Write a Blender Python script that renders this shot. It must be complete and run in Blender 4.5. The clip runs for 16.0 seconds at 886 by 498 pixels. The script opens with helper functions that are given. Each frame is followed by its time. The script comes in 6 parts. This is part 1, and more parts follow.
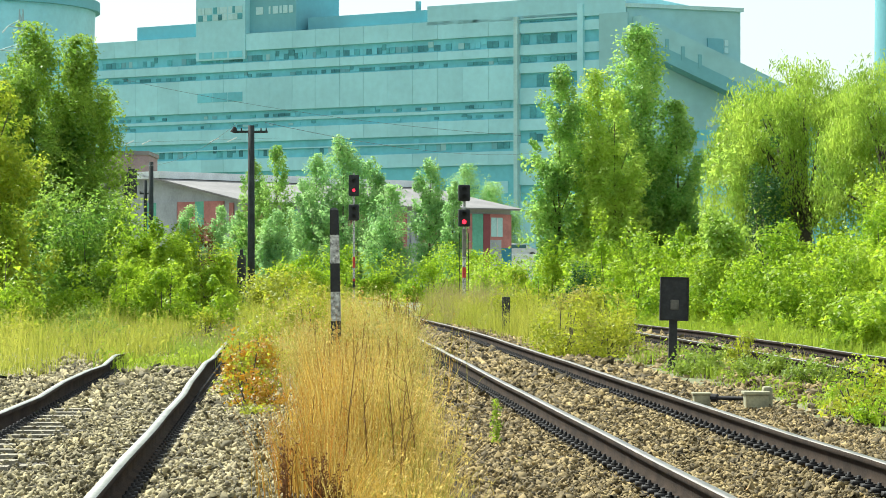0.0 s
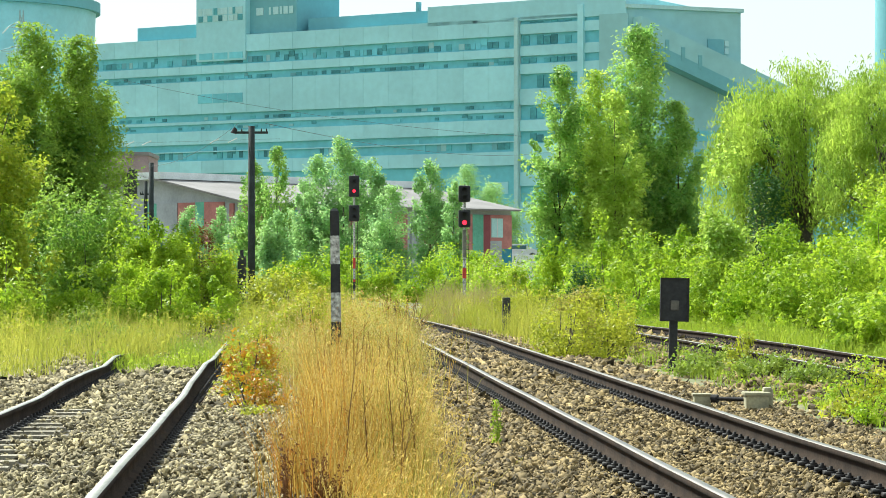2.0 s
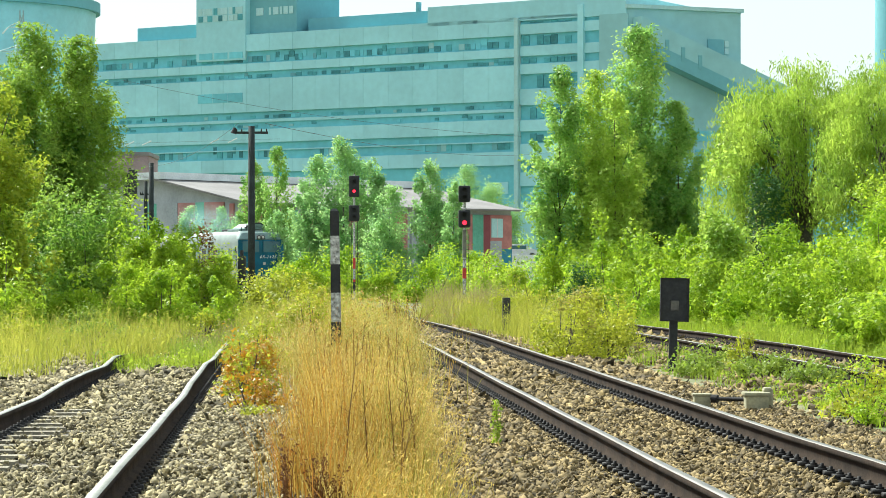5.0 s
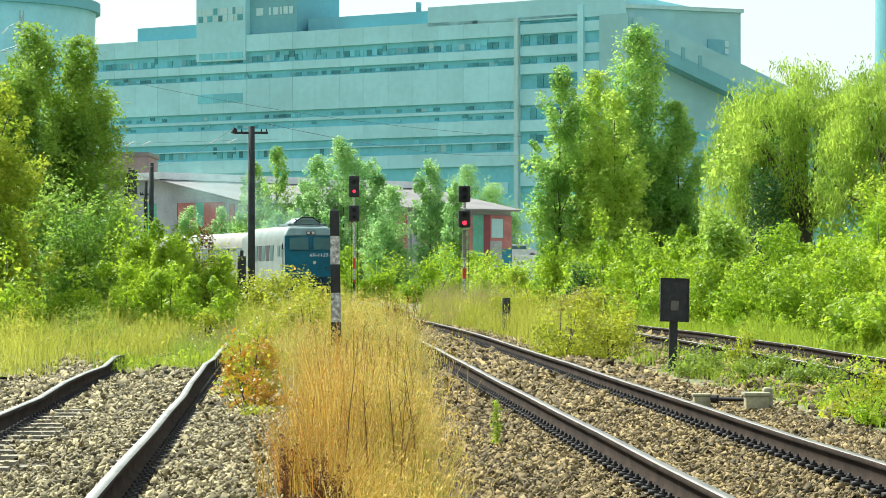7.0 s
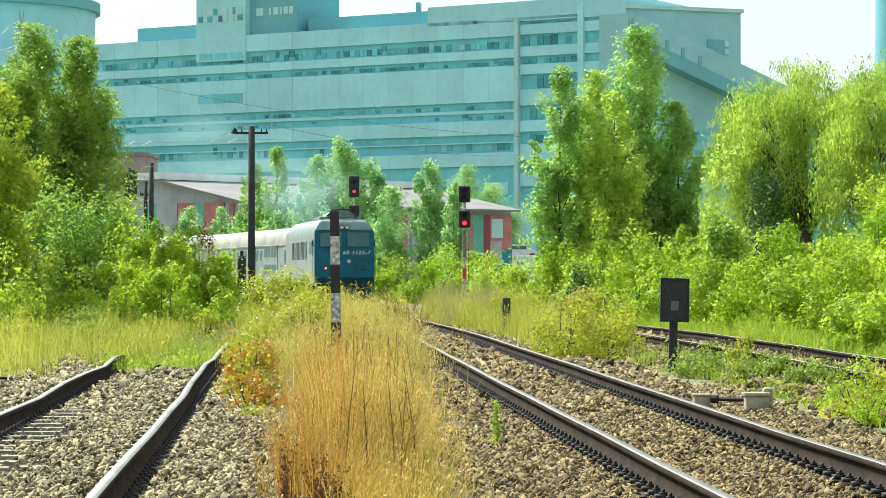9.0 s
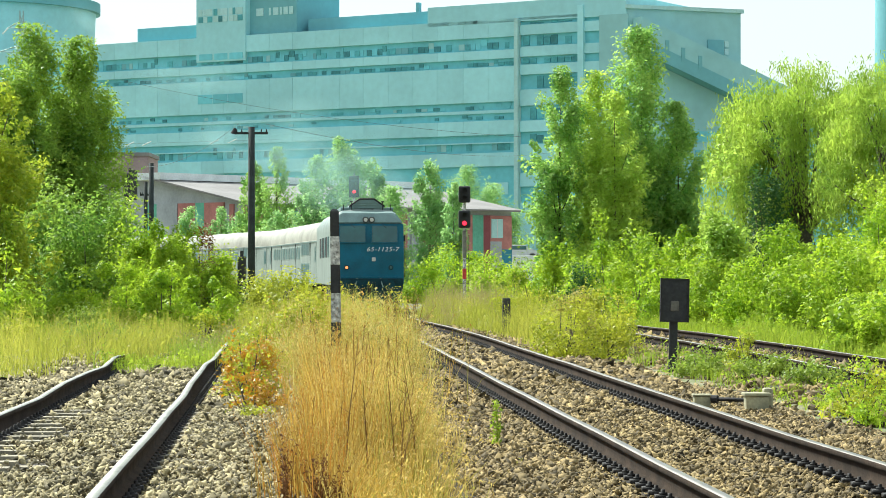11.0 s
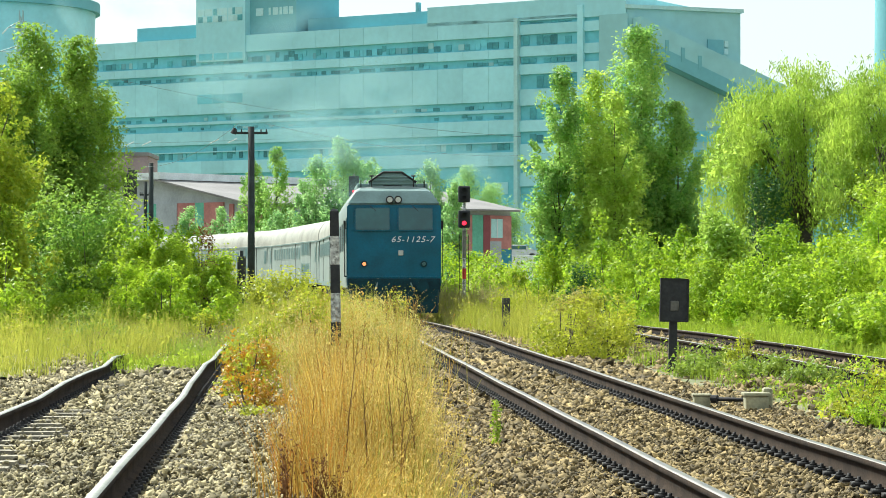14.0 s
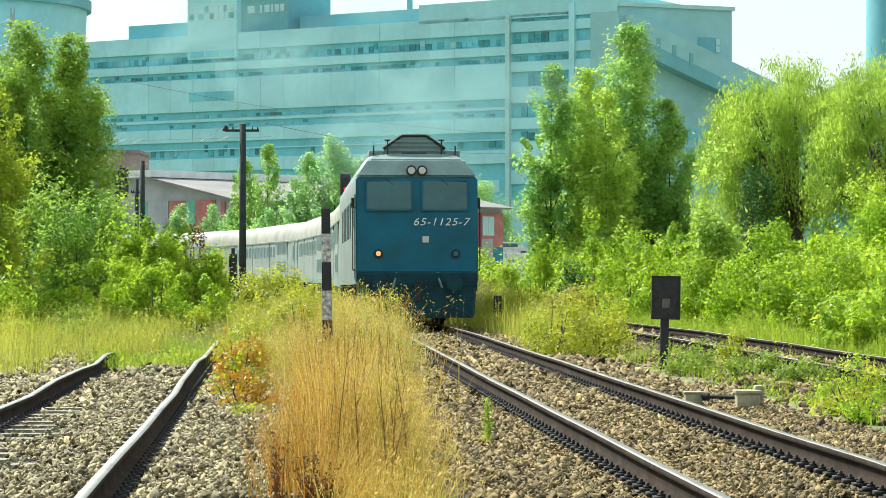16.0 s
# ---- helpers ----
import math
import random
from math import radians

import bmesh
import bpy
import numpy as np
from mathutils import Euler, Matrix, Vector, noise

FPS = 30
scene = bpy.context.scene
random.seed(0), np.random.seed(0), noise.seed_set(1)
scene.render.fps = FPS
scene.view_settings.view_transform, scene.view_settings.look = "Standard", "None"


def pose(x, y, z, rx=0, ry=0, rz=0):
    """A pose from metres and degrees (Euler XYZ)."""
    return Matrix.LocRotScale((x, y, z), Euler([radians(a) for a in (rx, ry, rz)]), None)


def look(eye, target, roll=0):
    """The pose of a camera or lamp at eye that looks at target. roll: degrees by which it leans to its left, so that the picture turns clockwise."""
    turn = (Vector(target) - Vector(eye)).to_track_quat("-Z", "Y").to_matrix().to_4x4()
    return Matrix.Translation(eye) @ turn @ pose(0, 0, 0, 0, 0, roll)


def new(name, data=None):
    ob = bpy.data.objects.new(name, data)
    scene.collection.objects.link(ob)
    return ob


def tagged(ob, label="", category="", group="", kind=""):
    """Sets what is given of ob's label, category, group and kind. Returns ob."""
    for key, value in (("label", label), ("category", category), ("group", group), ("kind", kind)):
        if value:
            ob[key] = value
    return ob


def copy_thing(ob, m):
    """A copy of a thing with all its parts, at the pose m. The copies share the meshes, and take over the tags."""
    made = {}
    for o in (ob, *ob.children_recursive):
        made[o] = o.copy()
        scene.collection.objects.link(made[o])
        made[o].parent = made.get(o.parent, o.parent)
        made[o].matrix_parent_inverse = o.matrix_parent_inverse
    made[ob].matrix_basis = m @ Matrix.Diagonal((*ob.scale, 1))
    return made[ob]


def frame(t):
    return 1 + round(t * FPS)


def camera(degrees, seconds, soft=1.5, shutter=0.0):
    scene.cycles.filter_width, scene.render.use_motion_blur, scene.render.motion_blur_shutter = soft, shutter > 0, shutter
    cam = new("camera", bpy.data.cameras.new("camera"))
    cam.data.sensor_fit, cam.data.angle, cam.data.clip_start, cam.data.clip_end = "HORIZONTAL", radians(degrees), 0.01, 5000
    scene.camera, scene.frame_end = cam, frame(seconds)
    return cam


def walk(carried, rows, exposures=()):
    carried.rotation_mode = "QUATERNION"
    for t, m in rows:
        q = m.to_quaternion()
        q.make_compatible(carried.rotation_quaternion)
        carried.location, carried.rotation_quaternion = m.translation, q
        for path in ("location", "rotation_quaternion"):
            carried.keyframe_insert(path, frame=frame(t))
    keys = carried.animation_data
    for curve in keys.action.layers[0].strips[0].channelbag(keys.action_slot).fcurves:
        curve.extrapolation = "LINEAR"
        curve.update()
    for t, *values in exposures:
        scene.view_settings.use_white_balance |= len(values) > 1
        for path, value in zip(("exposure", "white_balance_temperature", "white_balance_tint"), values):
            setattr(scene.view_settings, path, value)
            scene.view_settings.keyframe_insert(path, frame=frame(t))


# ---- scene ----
# ---------- camera on a low tripod ----------
EYE = Vector((0.0, 0.0, 1.47))
F = 4400.0


def aim(dx, dy):
    """Pose with the view shifted by a few thousandths of the focal length."""
    return look(EYE, EYE + Vector((-dx / F * 100, 100.0, (42 + dy) / F * 100)))


cam = camera(math.degrees(2 * math.atan(784 / F)), 16.0, soft=0.7)
walk(cam, [(t, aim(dx, dy)) for t, dx, dy in (
    (0.0, -0.5, -1.5), (0.9, -0.5, -1.3), (1.8, 0, -0.2), (4.2, 0, 0), (7.0, 0, 0.3), (9.2, 0, 0.6), (11.4, 0, 1.0),
    (12.4, 0, 1.2), (13.4, 0, 0.2), (14.5, -0.8, 1.0), (14.7, -0.3, -1.2), (14.9, 0, -5.0), (15.1, 0, -6.0), (15.3, -1.2, -6.0),
    (15.6, -4.5, -6.0), (15.8, -8.5, -5.6), (16.0, -15.5, -3.6))], exposures=[(0.0, 0.80, 6030, 2), (16.0, 0.80, 6030, 2)])

# ---------- sky and sun ----------
SUN = Vector((-0.46, 0.52, 0.72)).normalized()
world = bpy.data.worlds.new("sky")
world.use_nodes = True
scene.world = world
wn = world.node_tree
sky = wn.nodes.new("ShaderNodeTexSky")
sky.sky_type, sky.sun_disc = "NISHITA", False
sky.sun_elevation = math.asin(SUN.z)
sky.sun_rotation = math.atan2(SUN.x, SUN.y)
sky.air_density, sky.dust_density, sky.ozone_density = 1.0, 2.0, 1.0
veil = wn.nodes.new("ShaderNodeMix")
veil.data_type = "RGBA"
veil.inputs["Factor"].default_value = 0.55
veil.inputs["B"].default_value = (8.6, 8.9, 8.8, 1)
wn.links.new(sky.outputs[0], veil.inputs["A"])
wn.links.new(veil.outputs["Result"], wn.nodes["Background"].inputs[0])
wn.nodes["Background"].inputs[1].default_value = 0.082
lamp = bpy.data.lights.new("sun", "SUN")
lamp.energy, lamp.angle, lamp.color = 5.0, radians(0.53), (1.0, 0.94, 0.84)
sun = new("sun", lamp)
sun.matrix_world = look(SUN * 200, (0, 0, 0))

# ---------- materials ----------


def mat(name, color, rough=0.8, metal=0.0, var=0.25, scale=6.0, fine=60.0, bump=0.15, island=0.0, random_ob=0.0, tint=None, spec=0.5, dist=0.01):
    """Surface with two scales of colour variation, relief and optional variation by piece."""
    m = bpy.data.materials.new(name)
    m.use_nodes = True
    n, l = m.node_tree.nodes, m.node_tree.links
    b = n["Principled BSDF"]
    b.inputs["Roughness"].default_value, b.inputs["Metallic"].default_value = rough, metal
    b.inputs["Specular IOR Level"].default_value = spec
    tc = n.new("ShaderNodeTexCoord")
    big, small = n.new("ShaderNodeTexNoise"), n.new("ShaderNodeTexNoise")
    for k, s in ((big, scale), (small, fine)):
        k.inputs["Scale"].default_value, k.inputs["Detail"].default_value = s, 5.0
        l.new(tc.outputs["Object"], k.inputs["Vector"])
    mix = n.new("ShaderNodeMix")
    mix.data_type = "RGBA"
    c = Vector(color)
    t = Vector(tint) if tint else c * (1 - var)
    mix.inputs["A"].default_value, mix.inputs["B"].default_value = (*(c * (1 + var * 0.5)), 1), (*t, 1)
    ramp = n.new("ShaderNodeMapRange")
    ramp.inputs["From Min"].default_value, ramp.inputs["From Max"].default_value = 0.35, 0.65
    l.new(big.outputs["Fac"], ramp.inputs["Value"])
    l.new(ramp.outputs[0], mix.inputs["Factor"])
    hsv = n.new("ShaderNodeHueSaturation")
    l.new(mix.outputs["Result"], hsv.inputs["Color"])
    val = n.new("ShaderNodeMapRange")
    val.inputs["From Min"].default_value, val.inputs["From Max"].default_value = 0.3, 0.7
    val.inputs["To Min"].default_value, val.inputs["To Max"].default_value = 1 - var * 0.6, 1 + var * 0.6
    l.new(small.outputs["Fac"], val.inputs["Value"])
    last = val.outputs[0]
    for amount, node, sock in ((island, "ShaderNodeNewGeometry", "Random Per Island"), (random_ob, "ShaderNodeObjectInfo", "Random")):
        if amount:
            r = n.new(node)
            mr, mul = n.new("ShaderNodeMapRange"), n.new("ShaderNodeMath")
            mr.inputs["To Min"].default_value, mr.inputs["To Max"].default_value = 1 - amount, 1 + amount
            mul.operation = "MULTIPLY"
            l.new(r.outputs[sock], mr.inputs["Value"])
            l.new(mr.outputs[0], mul.inputs[0])
            l.new(last, mul.inputs[1])
            last = mul.outputs[0]
    l.new(last, hsv.inputs["Value"])
    l.new(hsv.outputs[0], b.inputs["Base Color"])
    if bump:
        bp = n.new("ShaderNodeBump")
        bp.inputs["Strength"].default_value, bp.inputs["Distance"].default_value = bump, dist
        l.new(small.outputs["Fac"], bp.inputs["Height"])
        l.new(bp.outputs[0], b.inputs["Normal"])
    return m


def leafy(name, color, alt, trans=0.5, rough=0.45, spec=0.26):
    """Thin leaves: colour varies leaf by leaf, and light passes through."""
    m = bpy.data.materials.new(name)
    m.use_nodes = True
    n, l = m.node_tree.nodes, m.node_tree.links
    b, out = n["Principled BSDF"], n["Material Output"]
    geo, tc, big = n.new("ShaderNodeNewGeometry"), n.new("ShaderNodeTexCoord"), n.new("ShaderNodeTexNoise")
    big.inputs["Scale"].default_value = 0.5
    l.new(tc.outputs["Object"], big.inputs["Vector"])
    add = n.new("ShaderNodeMath")
    add.operation = "MULTIPLY_ADD"
    add.inputs[1].default_value = 0.5
    l.new(geo.outputs["Random Per Island"], add.inputs[0])
    half = n.new("ShaderNodeMapRange")
    half.inputs["From Min"].default_value, half.inputs["From Max"].default_value = 0.35, 0.65
    half.inputs["To Max"].default_value = 0.5
    l.new(big.outputs["Fac"], half.inputs["Value"])
    l.new(half.outputs[0], add.inputs[2])
    mix = n.new("ShaderNodeMix")
    mix.data_type = "RGBA"
    mix.inputs["A"].default_value, mix.inputs["B"].default_value = (*color, 1), (*alt, 1)
    l.new(add.outputs[0], mix.inputs["Factor"])
    l.new(mix.outputs["Result"], b.inputs["Base Color"])
    b.inputs["Roughness"].default_value, b.inputs["Specular IOR Level"].default_value = rough, spec
    tr, sh = n.new("ShaderNodeBsdfTranslucent"), n.new("ShaderNodeMixShader")
    l.new(mix.outputs["Result"], tr.inputs["Color"])
    sh.inputs[0].default_value = trans
    l.new(b.outputs[0], sh.inputs[1])
    l.new(tr.outputs[0], sh.inputs[2])
    l.new(sh.outputs[0], out.inputs["Surface"])
    return m


def glow(name, color, strength):
    m = bpy.data.materials.new(name)
    m.use_nodes = True
    b = m.node_tree.nodes["Principled BSDF"]
    b.inputs["Base Color"].default_value = (*color, 1)
    b.inputs["Emission Color"].default_value, b.inputs["Emission Strength"].default_value = (*color, 1), strength
    return m


M = {}
M["ground"] = mat("dry_soil", (0.20, 0.17, 0.10), 0.95, var=0.4, scale=0.6, fine=9, bump=0.5, tint=(0.12, 0.15, 0.05), dist=0.05)
# near-black bed: the shade in gaps between stones is put into its colour
M["bed"] = mat("ballast_gap_shade", (0.045, 0.036, 0.025), 0.95, var=0.45, scale=1.5, fine=22, bump=0.9, dist=0.05)
M["stone"] = mat("ballast_stone", (0.275, 0.23, 0.12), 0.9, var=0.3, scale=0.9, fine=35, bump=0.4, island=0.72)
M["stone_brown"] = mat("ballast_stone_rusty", (0.225, 0.165, 0.068), 0.9, var=0.35, scale=0.9, fine=35, bump=0.4, island=0.72)
M["rail_side"] = mat("rusty_rail", (0.036, 0.024, 0.016), 0.95, 0.0, var=0.45, scale=3, fine=40, bump=0.4, spec=0.15)
M["rail_top"] = mat("polished_rail_head", (0.36, 0.32, 0.27), 0.36, 0.9, var=0.2, scale=2, fine=30, bump=0.03)
M["rail_worn"] = mat("dull_rail_head", (0.27, 0.275, 0.235), 0.6, 0.1, var=0.3, scale=2, fine=30, bump=0.05)
M["sleeper"] = mat("sleeper_concrete", (0.29, 0.255, 0.18), 0.9, var=0.3, scale=5, fine=50, bump=0.3, random_ob=0.2)
M["iron"] = mat("black_iron", (0.024, 0.021, 0.019), 0.75, 0.1, var=0.4, scale=9, fine=60, bump=0.2)
M["concrete"] = mat("weathered_concrete", (0.21, 0.20, 0.165), 0.9, var=0.35, scale=4, fine=40, bump=0.3)
M["dark_concrete"] = mat("sooty_concrete", (0.05, 0.052, 0.05), 0.9, var=0.4, scale=3, fine=30, bump=0.3)
M["paint_white"] = mat("flaking_white_paint", (0.62, 0.62, 0.58), 0.75, var=0.35, scale=16, fine=40, bump=0.3, tint=(0.16, 0.155, 0.14))
M["paint_black"] = mat("flaking_black_paint", (0.012, 0.013, 0.014), 0.7, var=0.4, scale=9, fine=26, bump=0.25, tint=(0.028, 0.028, 0.028))
M["paint_red"] = mat("red_paint", (0.55, 0.05, 0.035), 0.65, var=0.3, scale=8, fine=30, bump=0.15)
M["wood_pole"] = mat("tarred_wood", (0.027, 0.036, 0.034), 0.9, var=0.4, scale=3, fine=25, bump=0.4)

# ---------- building blocks ----------


def part(name, bm, material, parent=None, label="", smooth=False):
    """Links a bmesh as one mesh object under its thing."""
    me = bpy.data.meshes.new(name)
    bmesh.ops.recalc_face_normals(bm, faces=bm.faces)
    bm.to_mesh(me)
    bm.free()
    for p in me.polygons:
        p.use_smooth = smooth
    return link(name, me, material, parent, label)


def link(name, me, material, parent=None, label=""):
    if material and not me.materials:
        for m in material if isinstance(material, (list, tuple)) else (material,):
            me.materials.append(m)
    ob = new(name, me)
    if parent:
        ob.parent = parent
    if label:
        ob["label"] = label
    return ob


def empty(name, at=(0, 0, 0), label="", category="", group="", kind=""):
    ob = new(name)
    ob.location = at
    return tagged(ob, label, category, group, kind)


def box(bm, x0, x1, y0, y1, z0, z1, bevel=0.0):
    v = bmesh.ops.create_cube(bm, size=1.0, matrix=Matrix.Translation(((x0 + x1) / 2, (y0 + y1) / 2, (z0 + z1) / 2)) @ Matrix.Diagonal((x1 - x0, y1 - y0, z1 - z0, 1)))["verts"]
    if bevel:
        bmesh.ops.bevel(bm, geom=list({e for w in v for e in w.link_edges}), offset=bevel, segments=2, affect="EDGES", profile=0.6)
    return bm


def B():
    return bmesh.new()


def boxed(*a, **k):
    return box(B(), *a, **k)


def tube(bm, a, b, r0, r1=None, seg=12, caps=True):
    """A tapered round bar from a to b."""
    a, b = Vector(a), Vector(b)
    d = b - a
    m = Matrix.Translation((a + b) / 2) @ d.to_track_quat("Z", "Y").to_matrix().to_4x4()
    bmesh.ops.create_cone(bm, cap_ends=caps, segments=seg, radius1=r0, radius2=r0 if r1 is None else r1, depth=d.length, matrix=m)
    return bm


def loft(bm, sections):
    """Skin through closed sections of equal length, with both ends capped."""
    rings = [[bm.verts.new(p) for p in s] for s in sections]
    n = len(rings[0])
    for a, b in zip(rings, rings[1:]):
        for k in range(n):
            bm.faces.new((a[k], a[(k + 1) % n], b[(k + 1) % n], b[k]))
    bm.faces.new(rings[0][::-1])
    bm.faces.new(rings[-1])
    return bm


def bulk(name, verts, faces, material, parent=None, label="", mats=None):
    """One mesh from arrays of points and of faces with a fixed number of corners."""
    verts, faces = np.asarray(verts, np.float32), np.asarray(faces, np.int32)
    me = bpy.data.meshes.new(name)
    me.vertices.add(len(verts))
    me.vertices.foreach_set("co", verts.ravel())
    k = faces.shape[1]
    me.loops.add(faces.size)
    me.loops.foreach_set("vertex_index", faces.ravel())
    me.polygons.add(len(faces))
    me.polygons.foreach_set("loop_start", np.arange(0, faces.size, k, dtype=np.int32))
    if mats is not None:
        for m in material:
            me.materials.append(m)
        me.polygons.foreach_set("material_index", np.asarray(mats, np.int32))
    me.update(calc_edges=True)
    return link(name, me, material, parent, label)


def turns(n, rng):
    """n random rotation matrices."""
    q = rng.normal(size=(n, 4))
    q /= np.linalg.norm(q, axis=1, keepdims=True)
    w, x, y, z = q.T
    return np.stack([np.stack([1 - 2 * (y * y + z * z), 2 * (x * y - z * w), 2 * (x * z + y * w)], 1),
                     np.stack([2 * (x * y + z * w), 1 - 2 * (x * x + z * z), 2 * (y * z - x * w)], 1),
                     np.stack([2 * (x * z - y * w), 2 * (y * z + x * w), 1 - 2 * (x * x + y * y)], 1)], 1)


# ---------- the line: three tracks side by side, then a curve ----------
STEP = 0.5


def survey():
    """Points of the main track's middle, from behind the camera to far round the curve."""
    x, y, h, s, out = 3.292 + 0.062 * 20, -20.0, 0.062, -20.0, []
    while s < 420:
        out.append((s, x, y, h))
        bend = 0.0 if s < 102 else 0.0030 if s < 140 else 0.0060 if s < 170 else 0.014
        h += bend * STEP
        x, y, s = x - math.sin(h) * STEP, y + math.cos(h) * STEP, s + STEP
    return np.array(out)


LINE = survey()


def fall(y):
    """The line dips slightly in the distance."""
    k = min(max((y - 48) / 45, 0), 1)
    return -0.20 * k * k * (3 - 2 * k)


def along(s, side=0.0):
    """Place and heading on the main track at s metres, moved sideways."""
    x, y, h = (np.interp(s, LINE[:, 0], LINE[:, k]) for k in (1, 2, 3))
    return Vector((x + side * math.cos(h), y + side * math.sin(h), fall(y))), h


def middle(y):
    return float(np.interp(y, LINE[:, 2], LINE[:, 1]))


LEFT, RIGHT = -5.17, 5.05
RAIL = 0.17


def lay(side, y):
    return middle(y) + side


PROFILE = [(-0.036, 0.0), (0.036, 0.0), (0.037, -0.028), (0.033, -0.042), (0.011, -0.052), (0.010, -0.135), (0.070, -0.158), (0.070, -0.17),
           (-0.070, -0.17), (-0.070, -0.158), (-0.010, -0.135), (-0.011, -0.052), (-0.033, -0.042), (-0.037, -0.028)]


def rail(track, side, off, s0, s1, sway, seed, top):
    rng = np.random.default_rng(seed)
    ss = np.arange(s0, s1, 0.5)
    pts, n = [], len(PROFILE)
    knots = np.arange(s0 - 2, s1 + 8, 3.1)
    dx, dz = rng.normal(0, sway, len(knots)), rng.normal(0, sway * 0.8, len(knots))
    for s in ss:
        p, h = along(s, side + off + np.interp(s, knots, dx))
        z = p.z + RAIL + np.interp(s, knots, dz)
        for u, w in PROFILE:
            pts.append((p.x + u * math.cos(h), p.y + u * math.sin(h), z + w))
    faces, mi = [], []
    for i in range(len(ss) - 1):
        for k in range(n):
            a, b = i * n + k, i * n + (k + 1) % n
            faces.append((a, b, b + n, a + n))
            mi.append(1 if k in (0,) else 0)
    return bulk("rail", pts, faces, [M["rail_side"], top], track, mats=mi)


def sleeper_mesh():
    bm = B()
    for x0, x1, w, hgt in ((-1.28, -0.2, 0.085, 0.008), (0.2, 1.28, 0.085, 0.008), (-0.2, 0.2, 0.10, -0.03)):
        box(bm, x0, x1, -w, w, -0.18, hgt)
    me = bpy.data.meshes.new("sleeper")
    bm.to_mesh(me)
    bm.free()
    me.materials.append(M["sleeper"])
    return me


SLEEPER = sleeper_mesh()


def fasteners(track, side, s0, s1, pitch):
    """Clip bolts and plates on both sides of both rails."""
    bm = B()
    tube(bm, (0, 0, 0.0), (0, 0, 0.062), 0.018, 0.015, 5)
    tube(bm, (0, 0, 0.026), (0, 0, 0.042), 0.03, 0.03, 5)
    box(bm, -0.05, 0.05, -0.045, 0.045, 0.0, 0.028)
    bm.verts.ensure_lookup_table()
    v0 = np.array([v.co for v in bm.verts])
    bmesh.ops.triangulate(bm, faces=bm.faces)
    f0 = np.array([[v.index for v in f.verts] for f in bm.faces])
    bm.free()
    vs, fs, k = [], [], 0
    for s in np.arange(s0, s1, pitch):
        for off in (-0.75, 0.75):
            for e in (-1, 1):
                p, h = along(s, side + off + e * 0.105)
                w = v0.copy()
                w[:, 0] *= e
                c, d = math.cos(h), math.sin(h)
                vs.append(np.stack([p.x + w[:, 0] * c - w[:, 1] * d, p.y + w[:, 0] * d + w[:, 1] * c, p.z + w[:, 2] + 0.004], 1))
                fs.append(f0 + k)
                k += len(v0)
    ob = bulk("rail_fastenings", np.concatenate(vs), np.concatenate(fs), M["iron"], track, "black iron clip bolts along both rails")
    ob["kind"] = "stuff"


def track(side, s0, s1, sway, seed, top, label, pitch=0.3, sleepers=(10, 70)):
    t = empty("railway_track", label=label, category="railway track", group="parallel railway tracks", kind="structure")
    for off in (-0.75, 0.75):
        rail(t, side, off, s0, s1, sway, seed + (off > 0), top)
    fasteners(t, side, s0 + 1, min(s1, 66), pitch)
    for s in np.arange(sleepers[0], sleepers[1], 0.6):
        p, h = along(s, side)
        o = link("sleeper", SLEEPER, None, t)
        o.matrix_basis = Matrix.Translation((p.x, p.y, p.z - (-0.012 if side == LEFT and 18.5 < s < 27 else 0.10))) @ Matrix.Rotation(h, 4, "Z")
    return t


# ---------- ground ----------


def soil(x, y):
    """Height of the soil: level formation, slightly lower between the tracks."""
    h = fall(y) - 0.10
    return h + 0.05 * noise.noise((x * 0.35, y * 0.2, 0.0))


def ground():
    xs = np.unique(np.concatenate([np.linspace(-1500, -60, 16), np.linspace(-60, 40, 101), np.linspace(40, 1500, 16)]))
    ys = np.unique(np.concatenate([np.linspace(-300, -10, 8), np.linspace(-10, 110, 121), np.linspace(110, 320, 43), np.linspace(320, 3000, 20)]))
    v = [(x, y, soil(x, y)) for y in ys for x in xs]
    n = len(xs)
    f = [(j * n + i, j * n + i + 1, (j + 1) * n + i + 1, (j + 1) * n + i) for j in range(len(ys) - 1) for i in range(n - 1)]
    g = bulk("ground", v, f, M["ground"])
    return tagged(g, "dry soil of the railway yard with sparse grass", "ground", kind="structure")


def bed(side, s0, s1, half, label):
    """Ballast bed with sloped shoulders under a track, coloured as the shade between stones."""
    v, f = [], []
    ss = np.arange(s0, s1, 1.0)
    us = (-half - 0.5, -half, -0.9, 0.0, 0.9, half, half + 0.5)
    hs = (-0.2, -0.03, -0.025, -0.035, -0.025, -0.03, -0.2)
    for s in ss:
        for u, z in zip(us, hs):
            p, h = along(s, side + u)
            v.append((p.x, p.y, p.z + z + 0.015 * noise.noise((p.x * 2, p.y * 2, 3))))
    n = len(us)
    for i in range(len(ss) - 1):
        for k in range(n - 1):
            f.append((i * n + k, i * n + k + 1, (i + 1) * n + k + 1, (i + 1) * n + k))
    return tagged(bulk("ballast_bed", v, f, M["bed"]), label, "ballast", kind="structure")


